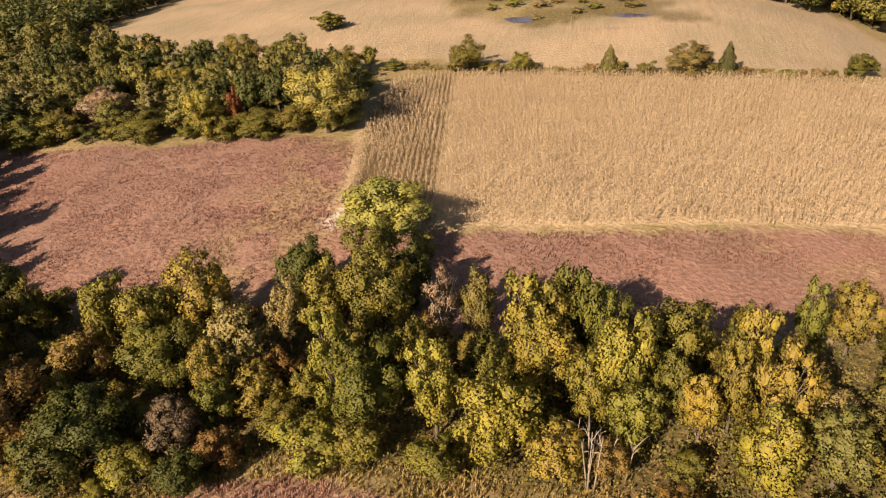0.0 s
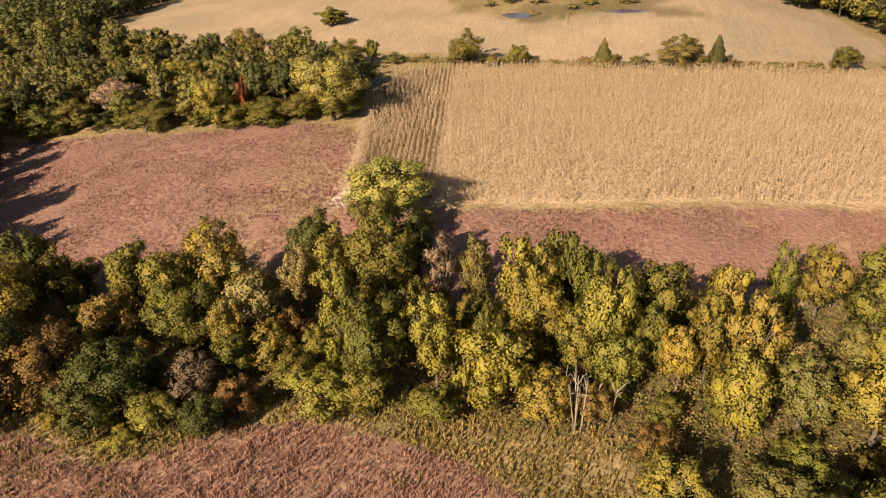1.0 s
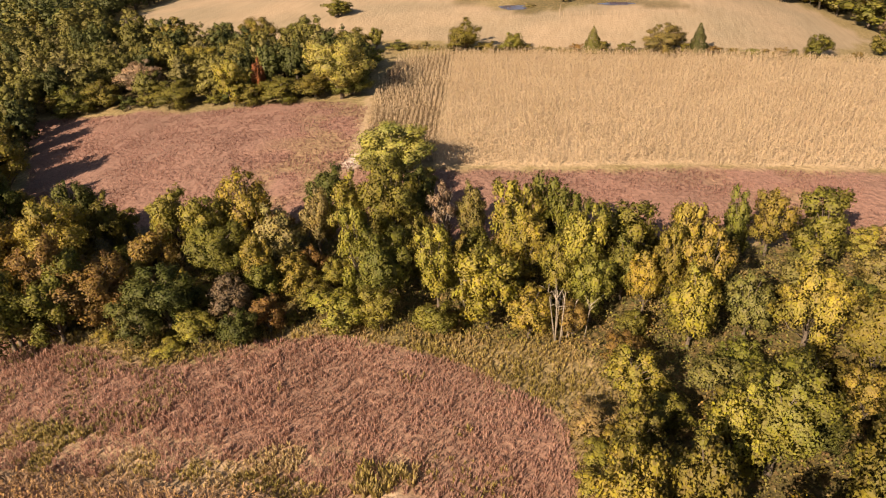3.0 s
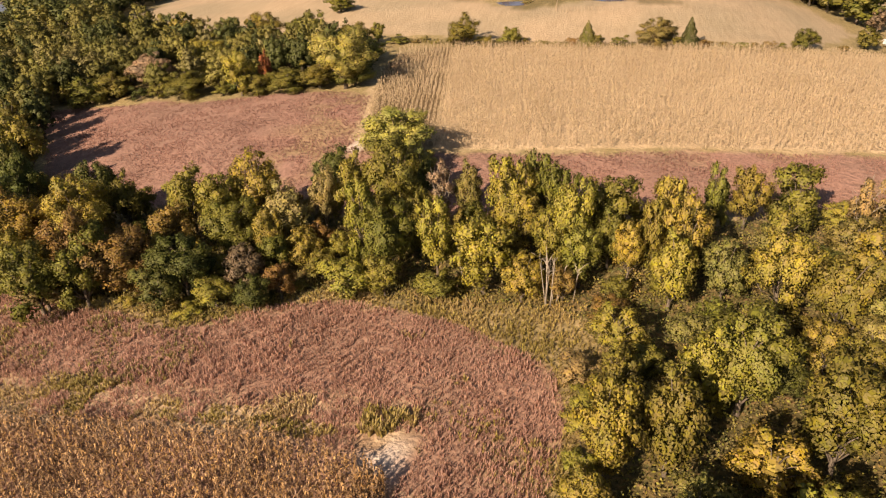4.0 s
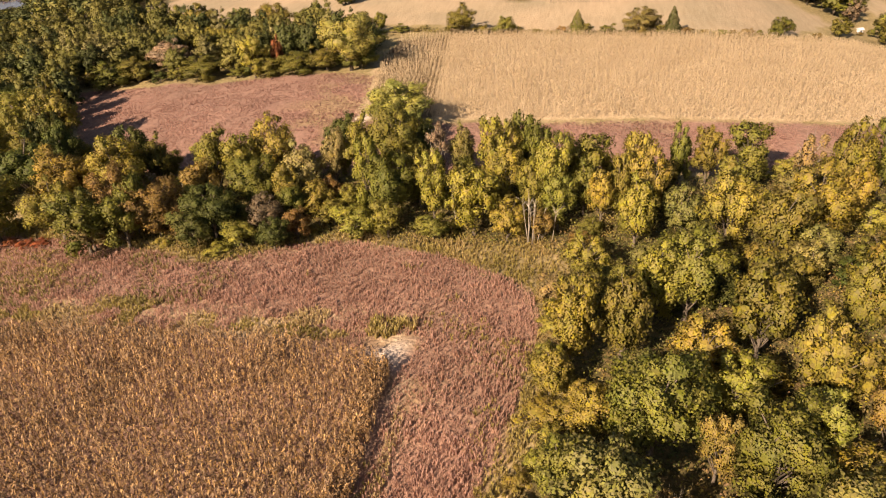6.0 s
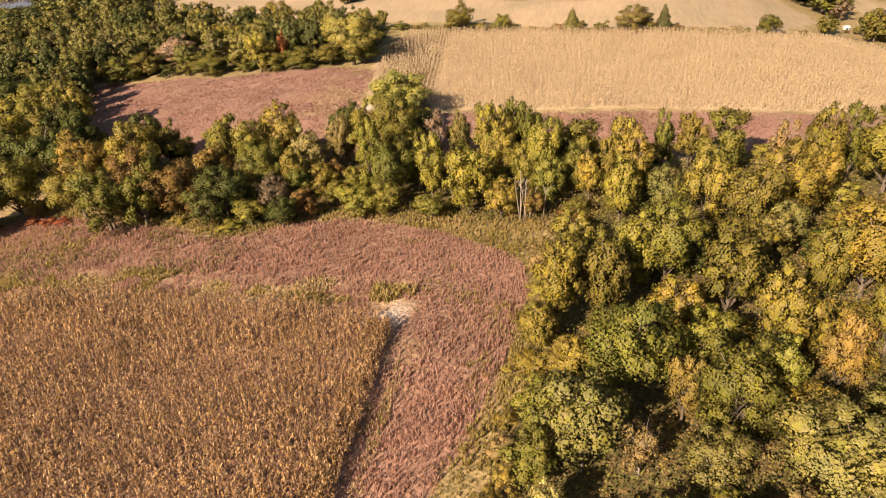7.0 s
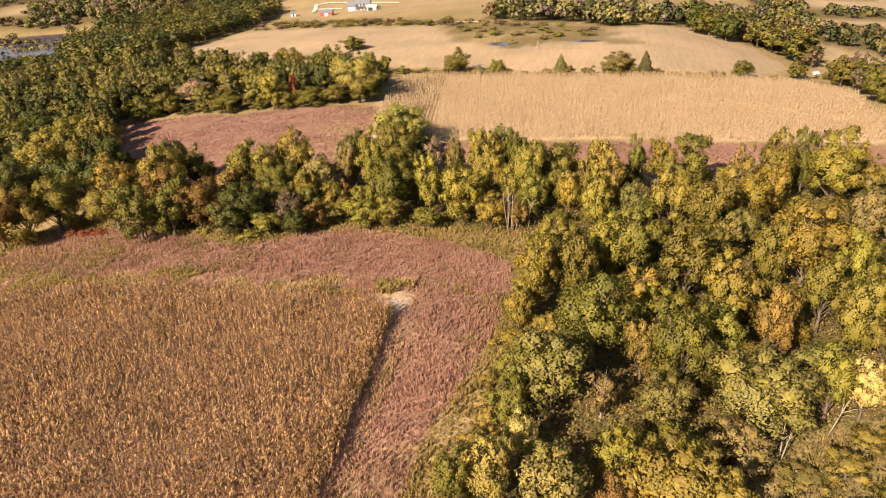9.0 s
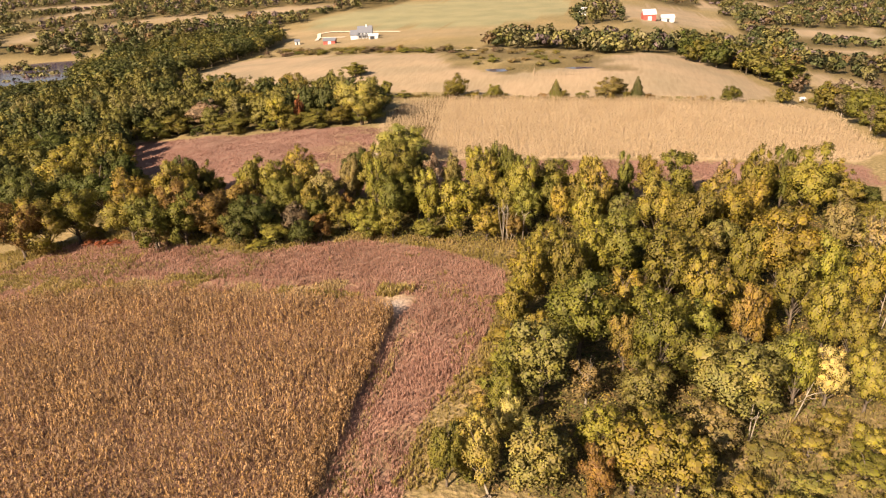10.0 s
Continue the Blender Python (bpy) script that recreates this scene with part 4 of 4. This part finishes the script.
stand("broad", "deep", -85.3, 36.4, 11.0, 4.3)
stand("broad", "deep", -72.7, 39.1, 11.0, 4.8)
stand("broad", "ochre", -64.2, 36.4, 10.0, 4.2)
stand("broad", "ochre", -56.6, 39.5, 11.0, 3.5)
stand("broad", "olive", -69.5, 27.8, 10.0, 3.9)
stand("broad", "green", -53.1, 25.1, 10.0, 3.2)
stand("broad", "olive", -71.9, 23.8, 10.0, 4.3)
stand("broad", "rust", -52.7, 31.3, 10.0, 3.4)
stand("broad", "rust", -74.6, 21.4, 10.0, 3.8)
stand("broad", "olive", -59.6, 28.5, 9.0, 3.4)
stand("broad", "rust", -46.7, 30.6, 8.0, 3.9)
stand("broad", "green", -49.2, 27.4, 8.0, 2.8)
stand("broad", "tan", -53.3, 26.1, 6.0, 2.9)
# the north-west wood and its edge
stand("broad", "straw", -44.1, 100.6, 12.0, 5.8)
stand("round", "green", -50.1, 102.0, 6.0, 4.4)
stand("round", "green", -43.1, 103.3, 6.0, 4.4)
stand("broad", "grey", -92.4, 109.5, 8.0, 4.8)
stand("broad", "red", -61.0, 101.1, 8.5, 1.5)
stand("broad", "lime", -65.4, 98.2, 10.0, 3.5)
stand("broad", "lime", -85.7, 122.5, 8.0, 4.6)
stand("broad", "olive", -54.9, 137.8, 6.0, 4.9)
stand("round", "green", -46.6, 125.6, 5.0, 3.4)
stand("tall", "olive", -49.9, 142.0, 6.0, 2.0)
stand("round", "olive", -71.0, 174.5, 5.0, 4.2)
stand("bush", "olive", -45.3, 143.2, 2.0, 3.3)
stand("broad", "green", -68.6, 140.3, 8.0, 4.7)
stand("broad", "olive", -78.8, 139.5, 9.0, 5.0)
stand("broad", "olive", -101.0, 140.1, 9.0, 5.2)
stand("round", "green", -97.4, 102.1, 6.0, 4.2)
stand("round", "green", -102.8, 99.6, 6.0, 4.2)
stand("round", "green", -80.0, 101.1, 6.0, 4.7)
stand("round", "green", -56.4, 99.6, 5.0, 4.4)
stand("round", "olive", -62.4, 99.1, 5.0, 3.8)
# by the sandy track
stand("broad", "straw", -24.2, 65.5, 8.6, 5.4)
stand("bush", "straw", -19.5, 63.0, 4.5, 2.2)
# the east boundary
for kind, colour, x, y, h, w in (("round", "green", 68, 163, 5.5, 2.9), ("round", "plum", 78.5, 188, 6.4, 2.6), ("round", "green", 75, 195, 10, 7), ("round", "plum", 74.6, 217, 7.6, 3.6), ("round", "lime", 65.5, 220, 7.1, 3),
                                 ("round", "ochre", 69, 219, 6.6, 2.4), ("round", "green", 72, 214, 7.5, 3), ("round", "green", 79.5, 160, 9, 4), ("round", "olive", 80.5, 169, 7.2, 2.6), ("bare", "plum", 75.5, 133, 7, 2.8)):
    stand(kind, colour, x, y, h, w, "trees of the east boundary")
for kind, colour, x, y, h, w in (("round", "green", 75, 117, 9, 4), ("bare", "plum", 73.5, 106, 6.5, 2.4), ("round", "green", 74, 97, 9.3, 4), ("round", "olive", 79, 124, 8, 3.4), ("round", "lime", 101, 180, 5.6, 3), ("round", "deep", 56, 215, 10, 5),
                                 ("round", "green", 51, 222, 10, 5.2), ("round", "deep", 46, 225, 11, 4.2), ("round", "gold", 90, 279, 7.2, 3.2), ("round", "orange", 92, 260, 5.6, 2.6), ("round", "green", 82, 148, 8, 3.6)):
    stand(kind, colour, x, y, h, w, "trees of the east boundary")
stand("bush", "rust", 75.3, 169.5, 1.3, 1.0, "bushes of the field hedge")
# the field hedge
for kind, colour, x, y, h, w in (("round", "green", -28.4, 143, 7.4, 3.8), ("bush", "olive", -23, 143.8, 2.8, 2.7), ("round", "olive", -17.1, 144.6, 4.6, 2.9), ("bush", "olive", -14, 145, 2.2, 1.6), ("bush", "rust", -2, 146, 2.3, 1.8),
                                 ("cone", "green", 1.4, 144.5, 6.2, 2.5), ("bush", "green", 3.8, 144, 3.6, 2.3), ("bush", "green", 8.9, 146, 2.8, 2.2), ("round", "sage", 16.9, 144.5, 7.2, 4.8), ("bush", "olive", 21.2, 144.5, 3.6, 2.2)):
    stand(kind, colour, x, y, h, w, "trees of the field hedge")
for kind, colour, x, y, h, w in (("cone", "deep", 24.6, 145, 7, 2.4), ("bush", "rust", 28, 145.5, 2.4, 1.8), ("bush", "olive", 36, 146, 1.6, 2.2), ("bush", "tan", 42.3, 147.5, 2.2, 1.9), ("bush", "olive", 46, 149.4, 1.6, 1.1),
                                 ("round", "green", 51, 150.5, 5.6, 2.9), ("bush", "rust", 61, 155, 1.8, 1.4)):
    stand(kind, colour, x, y, h, w, "trees of the field hedge")
# the rest of the woods
MIXED = ("green", "green", "olive", "olive", "lime", "ochre", "rust")
SUNNY = ("olive", "olive", "lime", "lime", "green", "green", "ochre", "sage", "sage")
DARK = ("deep", "deep", "green", "green", "green", "olive", "olive", "sage")
DEEP = ("deep", "deep", "deep", "green", "green", "olive")
thicket(WOODS["centre"], 0.5, (3.0, 6.5), (1.6, 2.4), MIXED, 3.4, seed=21)
thicket(WOODS["east"], 0.5, (3.5, 7.5), (2.0, 2.9), SUNNY + ("tan", "lime", "gold", "deep", "green", "deep"), 4.3, kinds=("broad", "round", "round", "tall"), seed=22)
thicket(WOODS["west"], 0.3, (8, 11), (2.8, 3.8), DEEP, 4.6, "dense wood of dark green trees", seed=23, pile="pile")
thicket(WOODS["northwest"], 0.3, (7, 10.5), (2.8, 3.8), DARK, 4.4, "dense wood of olive and dark green trees", ("broad", "round"), seed=24, pile="copse")
thicket(WOODS["bank"], 0.07, (3, 5), (3, 4.4), DEEP, 5.5, "dark trees on the near bank of the pond", seed=35, pile="far")
# the slope's shade is put into its leaf colours, mostly deep green
thicket(WOODS["hill"], 0.1, (8, 10), (4, 5.5), DEEP + ("deep", "green"), 6.0, "dark wooded slope behind the upper field", seed=25, pile="far")
thicket([(76, 92), (92, 90), (104, 180), (84, 178)], 0.05, (6, 9), (3, 4.5), DARK + ("plum",), 5.0, "mixed tree belt along the east boundary", ("broad", "broad", "tall"), 26, "pile")
thicket([(44, 246), (52, 230), (66, 212), (76, 196), (84, 206), (82, 236), (60, 262)], 0.06, (7, 10), (3.6, 5), DARK + ("ochre", "rust"), 5.5, "mixed tree belt beyond the upper field", seed=27, pile="far")
thicket([(-46, 143), (-30, 143.5), (-12, 145), (28, 145.5), (50, 147.5), (50, 149), (20, 147.5), (-30, 146.5), (-46, 146)], 0.12, (0.8, 1.6), (0.9, 1.6), ("olive", "rust", "ochre", "green", "tan"), 2.6, "bushes of the field hedge", ("bush",), 28)
thicket([(-72, 31), (-58, 30), (-45, 28.5), (-37, 27), (-30, 32.5), (-20, 36.5), (-9, 34.5), (1, 35), (3, 37), (-10, 38), (-30, 36), (-60, 34)], 0.2, (1.2, 2.8), (1.0, 1.9), ("olive", "lime", "green", "ochre", "tan"), 2.3, "bushes at the wood's edge", ("bush",), 29)
thicket([(4, 24), (6, 24), (7.5, 6), (6, -6), (4, -19), (1.2, -17), (3.0, -5), (4.4, 6)], 0.3, (1.2, 3.4), (1.1, 2.2), ("ochre", "straw", "tan", "ochre", "lime"), 1.7, "bushes at the wood's edge", ("bush",), 30)
thicket([(-110, 97), (-87, 101), (-48, 99.5), (-44, 102), (-70, 102), (-110, 101)], 0.3, (2, 4.5), (1.6, 2.8), ("olive", "green", "green", "deep"), 2.6, "bushes at the wood's edge", ("bush",), 31)
thicket([(22, -18), (32, -8), (46, 0), (60, 6), (62, -14), (44, -30), (20, -34)], 0.2, (1.4, 4.2), (1.3, 2.4), ("olive", "lime", "sage", "straw", "olive", "tan"), 3.2, "bushes at the wood's edge", ("bush",), 32)
thicket([(-60, 262), (-36, 196), (-14, 182), (6, 194), (14, 214), (-30, 240)], 0.012, (1.0, 2.4), (1.6, 2.8), ("olive", "tan", "plum", "sage"), 6.5, "bushes round the small ponds", ("bush",), 33)
thicket([(-160, 268), (-100, 243), (-56, 226), (-40, 232), (-90, 262), (-150, 285)], 0.03, (1.2, 3.4), (2.0, 3.8), ("olive", "tan", "green", "plum"), 5.0, "bushes behind the upper field", ("bush",), 34)


# ---- dead standing trees ----
def dead_tree(x, y, stems, high, seed):
    r = np.random.default_rng(seed)
    root = tagged(new("dead_tree"), "bleached dead tree with bare broken stems", "dead tree", "dead trees at the wood's edge")
    root.matrix_basis = pose(x, y, up(x, y) - 0.1)
    for k in range(stems):
        bm = bmesh.new()
        h, a = high * r.uniform(.65, 1), r.uniform(0, 6.28)
        o = np.array([math.cos(a), math.sin(a)]) * (0.25 if stems > 1 else 0)
        lean = r.normal(0, .09, 2) + o * .3
        pts = [(o[0] + lean[0] * h * s, o[1] + lean[1] * h * s, h * s) for s in (0, .3, .6, .85, 1)]
        tube(bm, pts, [.075, .062, .05, .033, .012], 6)
        for _ in range(4):
            s = r.uniform(.4, .9)
            p = Vector((o[0] + lean[0] * h * s, o[1] + lean[1] * h * s, h * s))
            q = p + Vector((*r.normal(0, .55, 2), r.uniform(.3, 1.1)))
            tube(bm, [p, p.lerp(q, .5) + Vector((0, 0, .1)), q], [.05, .035, .012], 4)
        part("stem", bm_mesh("stem", bm), DEADWOOD, root)


for k, (x, y, n, h) in enumerate(((0.6, 35.0, 5, 6.5), (1.2, 35.6, 3, 5.5), (3.2, 36.4, 1, 6.5), (-0.8, 37.5, 1, 7.5), (-9.0, 38.5, 2, 6.5), (14.0, 39.0, 1, 6.0), (-38.5, 34.5, 2, 4.5), (-46.5, 36.5, 1, 7.0),
                                  (32.6, -5.4, 1, 5.0), (28.0, -9.0, 2, 4.5), (45.0, 12.0, 2, 6.0), (21.5, 7.5, 2, 5.0), (36.5, 2.0, 2, 5.0))):
    dead_tree(x, y, n, h, 100 + k)


def fallen_limbs(x, y, count, long_, seed):
    r = np.random.default_rng(seed)
    root = tagged(new("fallen_branch"), "grey fallen branches lying in the undergrowth", "branch", "fallen branches")
    root.matrix_basis = pose(x, y, up(x, y))
    for _ in range(count):
        bm = bmesh.new()
        a = r.uniform(0, 6.28)
        d = Vector((math.cos(a), math.sin(a), r.uniform(.02, .25))) * long_ * r.uniform(.5, 1)
        tube(bm, [(0, 0, .05), tuple(d * .5 + Vector(r.normal(0, .15, 3)) + Vector((0, 0, .2))), tuple(d + Vector((0, 0, .15)))], [.12, .08, .03], 5)
        part("limb", bm_mesh("limb", bm), DEADWOOD, root)


fallen_limbs(31.0, 0.5, 5, 4.0, 202)
fallen_limbs(6.5, -19.5, 5, 2.0, 203)
fallen_limbs(27.0, 5.0, 4, 3.5, 204)


# ---- far woods ----
def far_wood(poly, per_m2, high, label, seed, sprays=80, spare=()):
    r = np.random.default_rng(seed)
    x, y = strewn(poly, per_m2 * 1.3, r)
    for field in spare:
        k = ~inside(field, x, y)
        x, y = x[k], y[k]
    n = len(x)
    h, rad = r.uniform(*high, n) * .9, r.uniform(2.8, 5.2, n)
    # only scrub grows along the south side of the open fields
    for step in range(60, 0, -12):
        close = sum(inside(field, x - .25 * step, y + .97 * step) for field in spare) if spare else np.zeros(n)
        h = np.where(close > 0, np.minimum(h, 1.2 + .085 * step), h)
    rad = np.minimum(rad, h * .8 + .6)
    lumps = 6
    k = np.repeat(np.arange(n), sprays + 10)
    v = r.normal(size=(len(k), 3))
    v /= np.linalg.norm(v, axis=1, keepdims=True)
    v[:, 2] = np.where(v[:, 2] < -.75, -v[:, 2], v[:, 2])
    c = np.stack([x, y, height(x, y) + h * .5], 1)
    size = np.stack([rad, rad, h * .48], 1)
    # each crown is a few overlapping lumps
    o = r.normal(size=(n, lumps, 3))
    o *= (r.uniform(.3, .62, (n, lumps)) / np.linalg.norm(o, axis=2))[..., None]
    o[..., 2] += .08
    j = r.integers(lumps, size=len(k))
    p = c[k] + (o[k, j] + v * r.uniform(.38, .56, (len(k), 1))) * size[k]
    p[:, 2] = np.maximum(p[:, 2], height(p[:, 0], p[:, 1]) + .2)
    q = leaf_faces(p, v + r.normal(size=v.shape) * .5 + np.array([0, 0, .3]), 0.85, r, v * .6 + o[k, j] * 1.2 + r.normal(size=v.shape) * .2)
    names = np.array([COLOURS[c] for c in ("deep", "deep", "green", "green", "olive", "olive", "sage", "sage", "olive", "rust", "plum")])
    # the last factor lifts blue: distance haze put into the leaf tint
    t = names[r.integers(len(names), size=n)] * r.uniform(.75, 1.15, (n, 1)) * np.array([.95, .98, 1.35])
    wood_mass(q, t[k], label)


for spec in far_woods:
    far_wood(*spec)


# ---- the farm ----
def gable(bm, x0, y0, x1, y1, eave, ridge, over=0.4, thick=0.2):
    """A pitched roof, its ridge along x."""
    ym = (y0 + y1) / 2
    for ya, yb in ((y0 - over, ym), (y1 + over, ym)):
        lo = eave - over * (ridge - eave) / ((y1 - y0) / 2)
        v = [bm.verts.new(p) for p in ((x0 - over, ya, lo), (x1 + over, ya, lo), (x1 + over, yb, ridge), (x0 - over, yb, ridge),
                                       (x0 - over, ya, lo + thick), (x1 + over, ya, lo + thick), (x1 + over, yb, ridge + thick), (x0 - over, yb, ridge + thick))]
        for f in ((0, 1, 2, 3), (7, 6, 5, 4), (0, 4, 5, 1), (1, 5, 6, 2), (3, 2, 6, 7), (0, 3, 7, 4)):
            bm.faces.new([v[k] for k in f])


def walls(bm, x0, y0, x1, y1, eave, ridge):
    ym = (y0 + y1) / 2
    lo = [bm.verts.new(p) for p in ((x0, y0, -.6), (x1, y0, -.6), (x1, y1, -.6), (x0, y1, -.6))]
    hi = [bm.verts.new(p) for p in ((x0, y0, eave), (x1, y0, eave), (x1, y1, eave), (x0, y1, eave))]
    a, b = bm.verts.new((x0, ym, ridge)), bm.verts.new((x1, ym, ridge))
    for f in ((lo[0], lo[1], hi[1], hi[0]), (lo[2], lo[3], hi[3], hi[2]), (lo[1], lo[2], hi[2], b, hi[1]), (lo[3], lo[0], hi[0], a, hi[3])):
        bm.faces.new(f)


def building(name, x, y, turn, blocks, wall, roof, label, category, panes=(), doors=(), size=0.72):
    """blocks: x0, y0, x1, y1, eave, ridge in the building's own metres; panes and doors: x0, z0, x1, z1 on the front."""
    root = tagged(new(name), label, category, "farm buildings")
    root.matrix_basis = pose(x, y, up(x, y), 0, 0, turn) @ Matrix.Diagonal((size, size, size, 1))
    for b in blocks:
        bm = bmesh.new()
        walls(bm, *b)
        part("wall", bm_mesh("wall", bm), wall, root)
        bm = bmesh.new()
        gable(bm, *b)
        part("roof", bm_mesh("roof", bm), roof, root)
    front = min(b[1] for b in blocks)
    for kind, rows, mat in (("window", panes, DARK_GLASS), ("door", doors, WHITE_WALL if wall is not WHITE_WALL else DARK_GLASS)):
        for x0, z0, x1, z1 in rows:
            bm = bmesh.new()
            slab(bm, x0, front - .06, z0, x1, front + .05, z1)
            part(kind, bm_mesh(kind, bm), mat, root)
    return root


house = building("house", -117, 318, 12, [(-3, 0, 8, 8, 4.6, 9.0), (-8.5, -1.5, -3, 5, 3.2, 6.4)], WHITE_WALL, GREY_ROOF, "white two-storey farmhouse with a grey gabled roof", "house",
                 [(x0, z0, x0 + 1.1, z0 + 1.4) for z0 in (0.9, 3.0) for x0 in (-1.8, 0.6, 3.2, 5.6)])
bm = bmesh.new()
slab(bm, 3.2, 3.2, 7.4, 4.3, 4.2, 10.2)
part("chimney", bm_mesh("chimney", bm), WHITE_WALL, house)
bm = bmesh.new()
slab(bm, -2.6, -2.2, 2.5, 7.6, -0.05, 2.75)
part("porch_roof", bm_mesh("porch_roof", bm), GREY_ROOF, house)
for px in (-2.3, 0.8, 4.0, 7.2):
    bm = bmesh.new()
    slab(bm, px - .12, -2.0, -.3, px + .12, -1.76, 2.5)
    part("porch_post", bm_mesh("porch_post", bm), WHITE_WALL, house)
building("garage", -109.5, 315, 12, [(-3, -2, 4, 3, 2.4, 3.6)], WHITE_WALL, WHITE_ROOF, "small white garage beside the farmhouse", "garage", (), [(-2, -.3, 1.5, 2.0)])
building("shed", -131, 305, 8, [(-4.5, -3, 4.5, 3, 2.6, 4.4)], RED_WALL, GREY_ROOF, "low red shed with a grey metal roof", "shed", (), [(-1, -.3, 1.5, 2.2)])
building("shed", -155, 316, 20, [(-1.8, -2, 1.8, 2, 2.6, 3.8)], WHITE_WALL, GREY_ROOF, "small white shed beside the drive", "shed", (), [(-.6, -.3, .6, 2.0)])
building("barn", 40, 374, 10, [(-5, -4, 5, 5, 4.6, 8.0)], RED_WALL, WHITE_ROOF, "red barn with a pale metal roof", "barn", (), [(-1.5, -.3, 1.5, 3.0)])
building("barn", 51, 380, 10, [(-5, -3, 5, 4, 3.2, 5.4)], WHITE_WALL, WHITE_ROOF, "long white barn with a pale metal roof", "barn", (), [(-1, -.3, 1, 2.4)])
building("barn", 4, 400, -30, [(-5, -4, 5, 4, 3.0, 6.0)], WHITE_WALL, WHITE_ROOF, "white barn among trees beyond the pasture", "barn")
building("hut", 76, 172.5, 20, [(-0.9, -0.9, 0.9, 0.9, 1.9, 2.4)], WHITE_WALL, WHITE_ROOF, "small pale field hut at a field corner", "hut", (), [(-.4, -.3, .4, 1.7)], 0.6)


# ---- a row of posts at the pond ----
fence = tagged(new("fence"), "row of pale weathered posts beside the small pond", "fence")
fence.matrix_basis = pose(0, 0, 0)
bm = bmesh.new()
slab(bm, -.05, -.05, -.3, .05, .05, 1.25)
post_mesh = bm_mesh("post", bm)
post_mesh.materials.append(POST)
for k in range(22):
    px, py = (-8.0 + k * 0.95, 174.0 + k * 0.16) if k < 17 else (-8.3, 175.6 + (k - 17) * 1.6)
    part("post", post_mesh, None, fence).matrix_basis = pose(px, py, up(px, py), 0, 0, 11 * k)

for x, y in ((-66.7, 26.8), (-64.0, 26.4), (-61.9, 26.6)):
    plant("bush", "red", x, y, 1.3, 1.3, "low red sumac bushes")
stand("bush", "plum", -39.2, 118.5, 1.6, 1.8)
stand("bush", "plum", -38.4, 115.6, 1.2, 1.4)
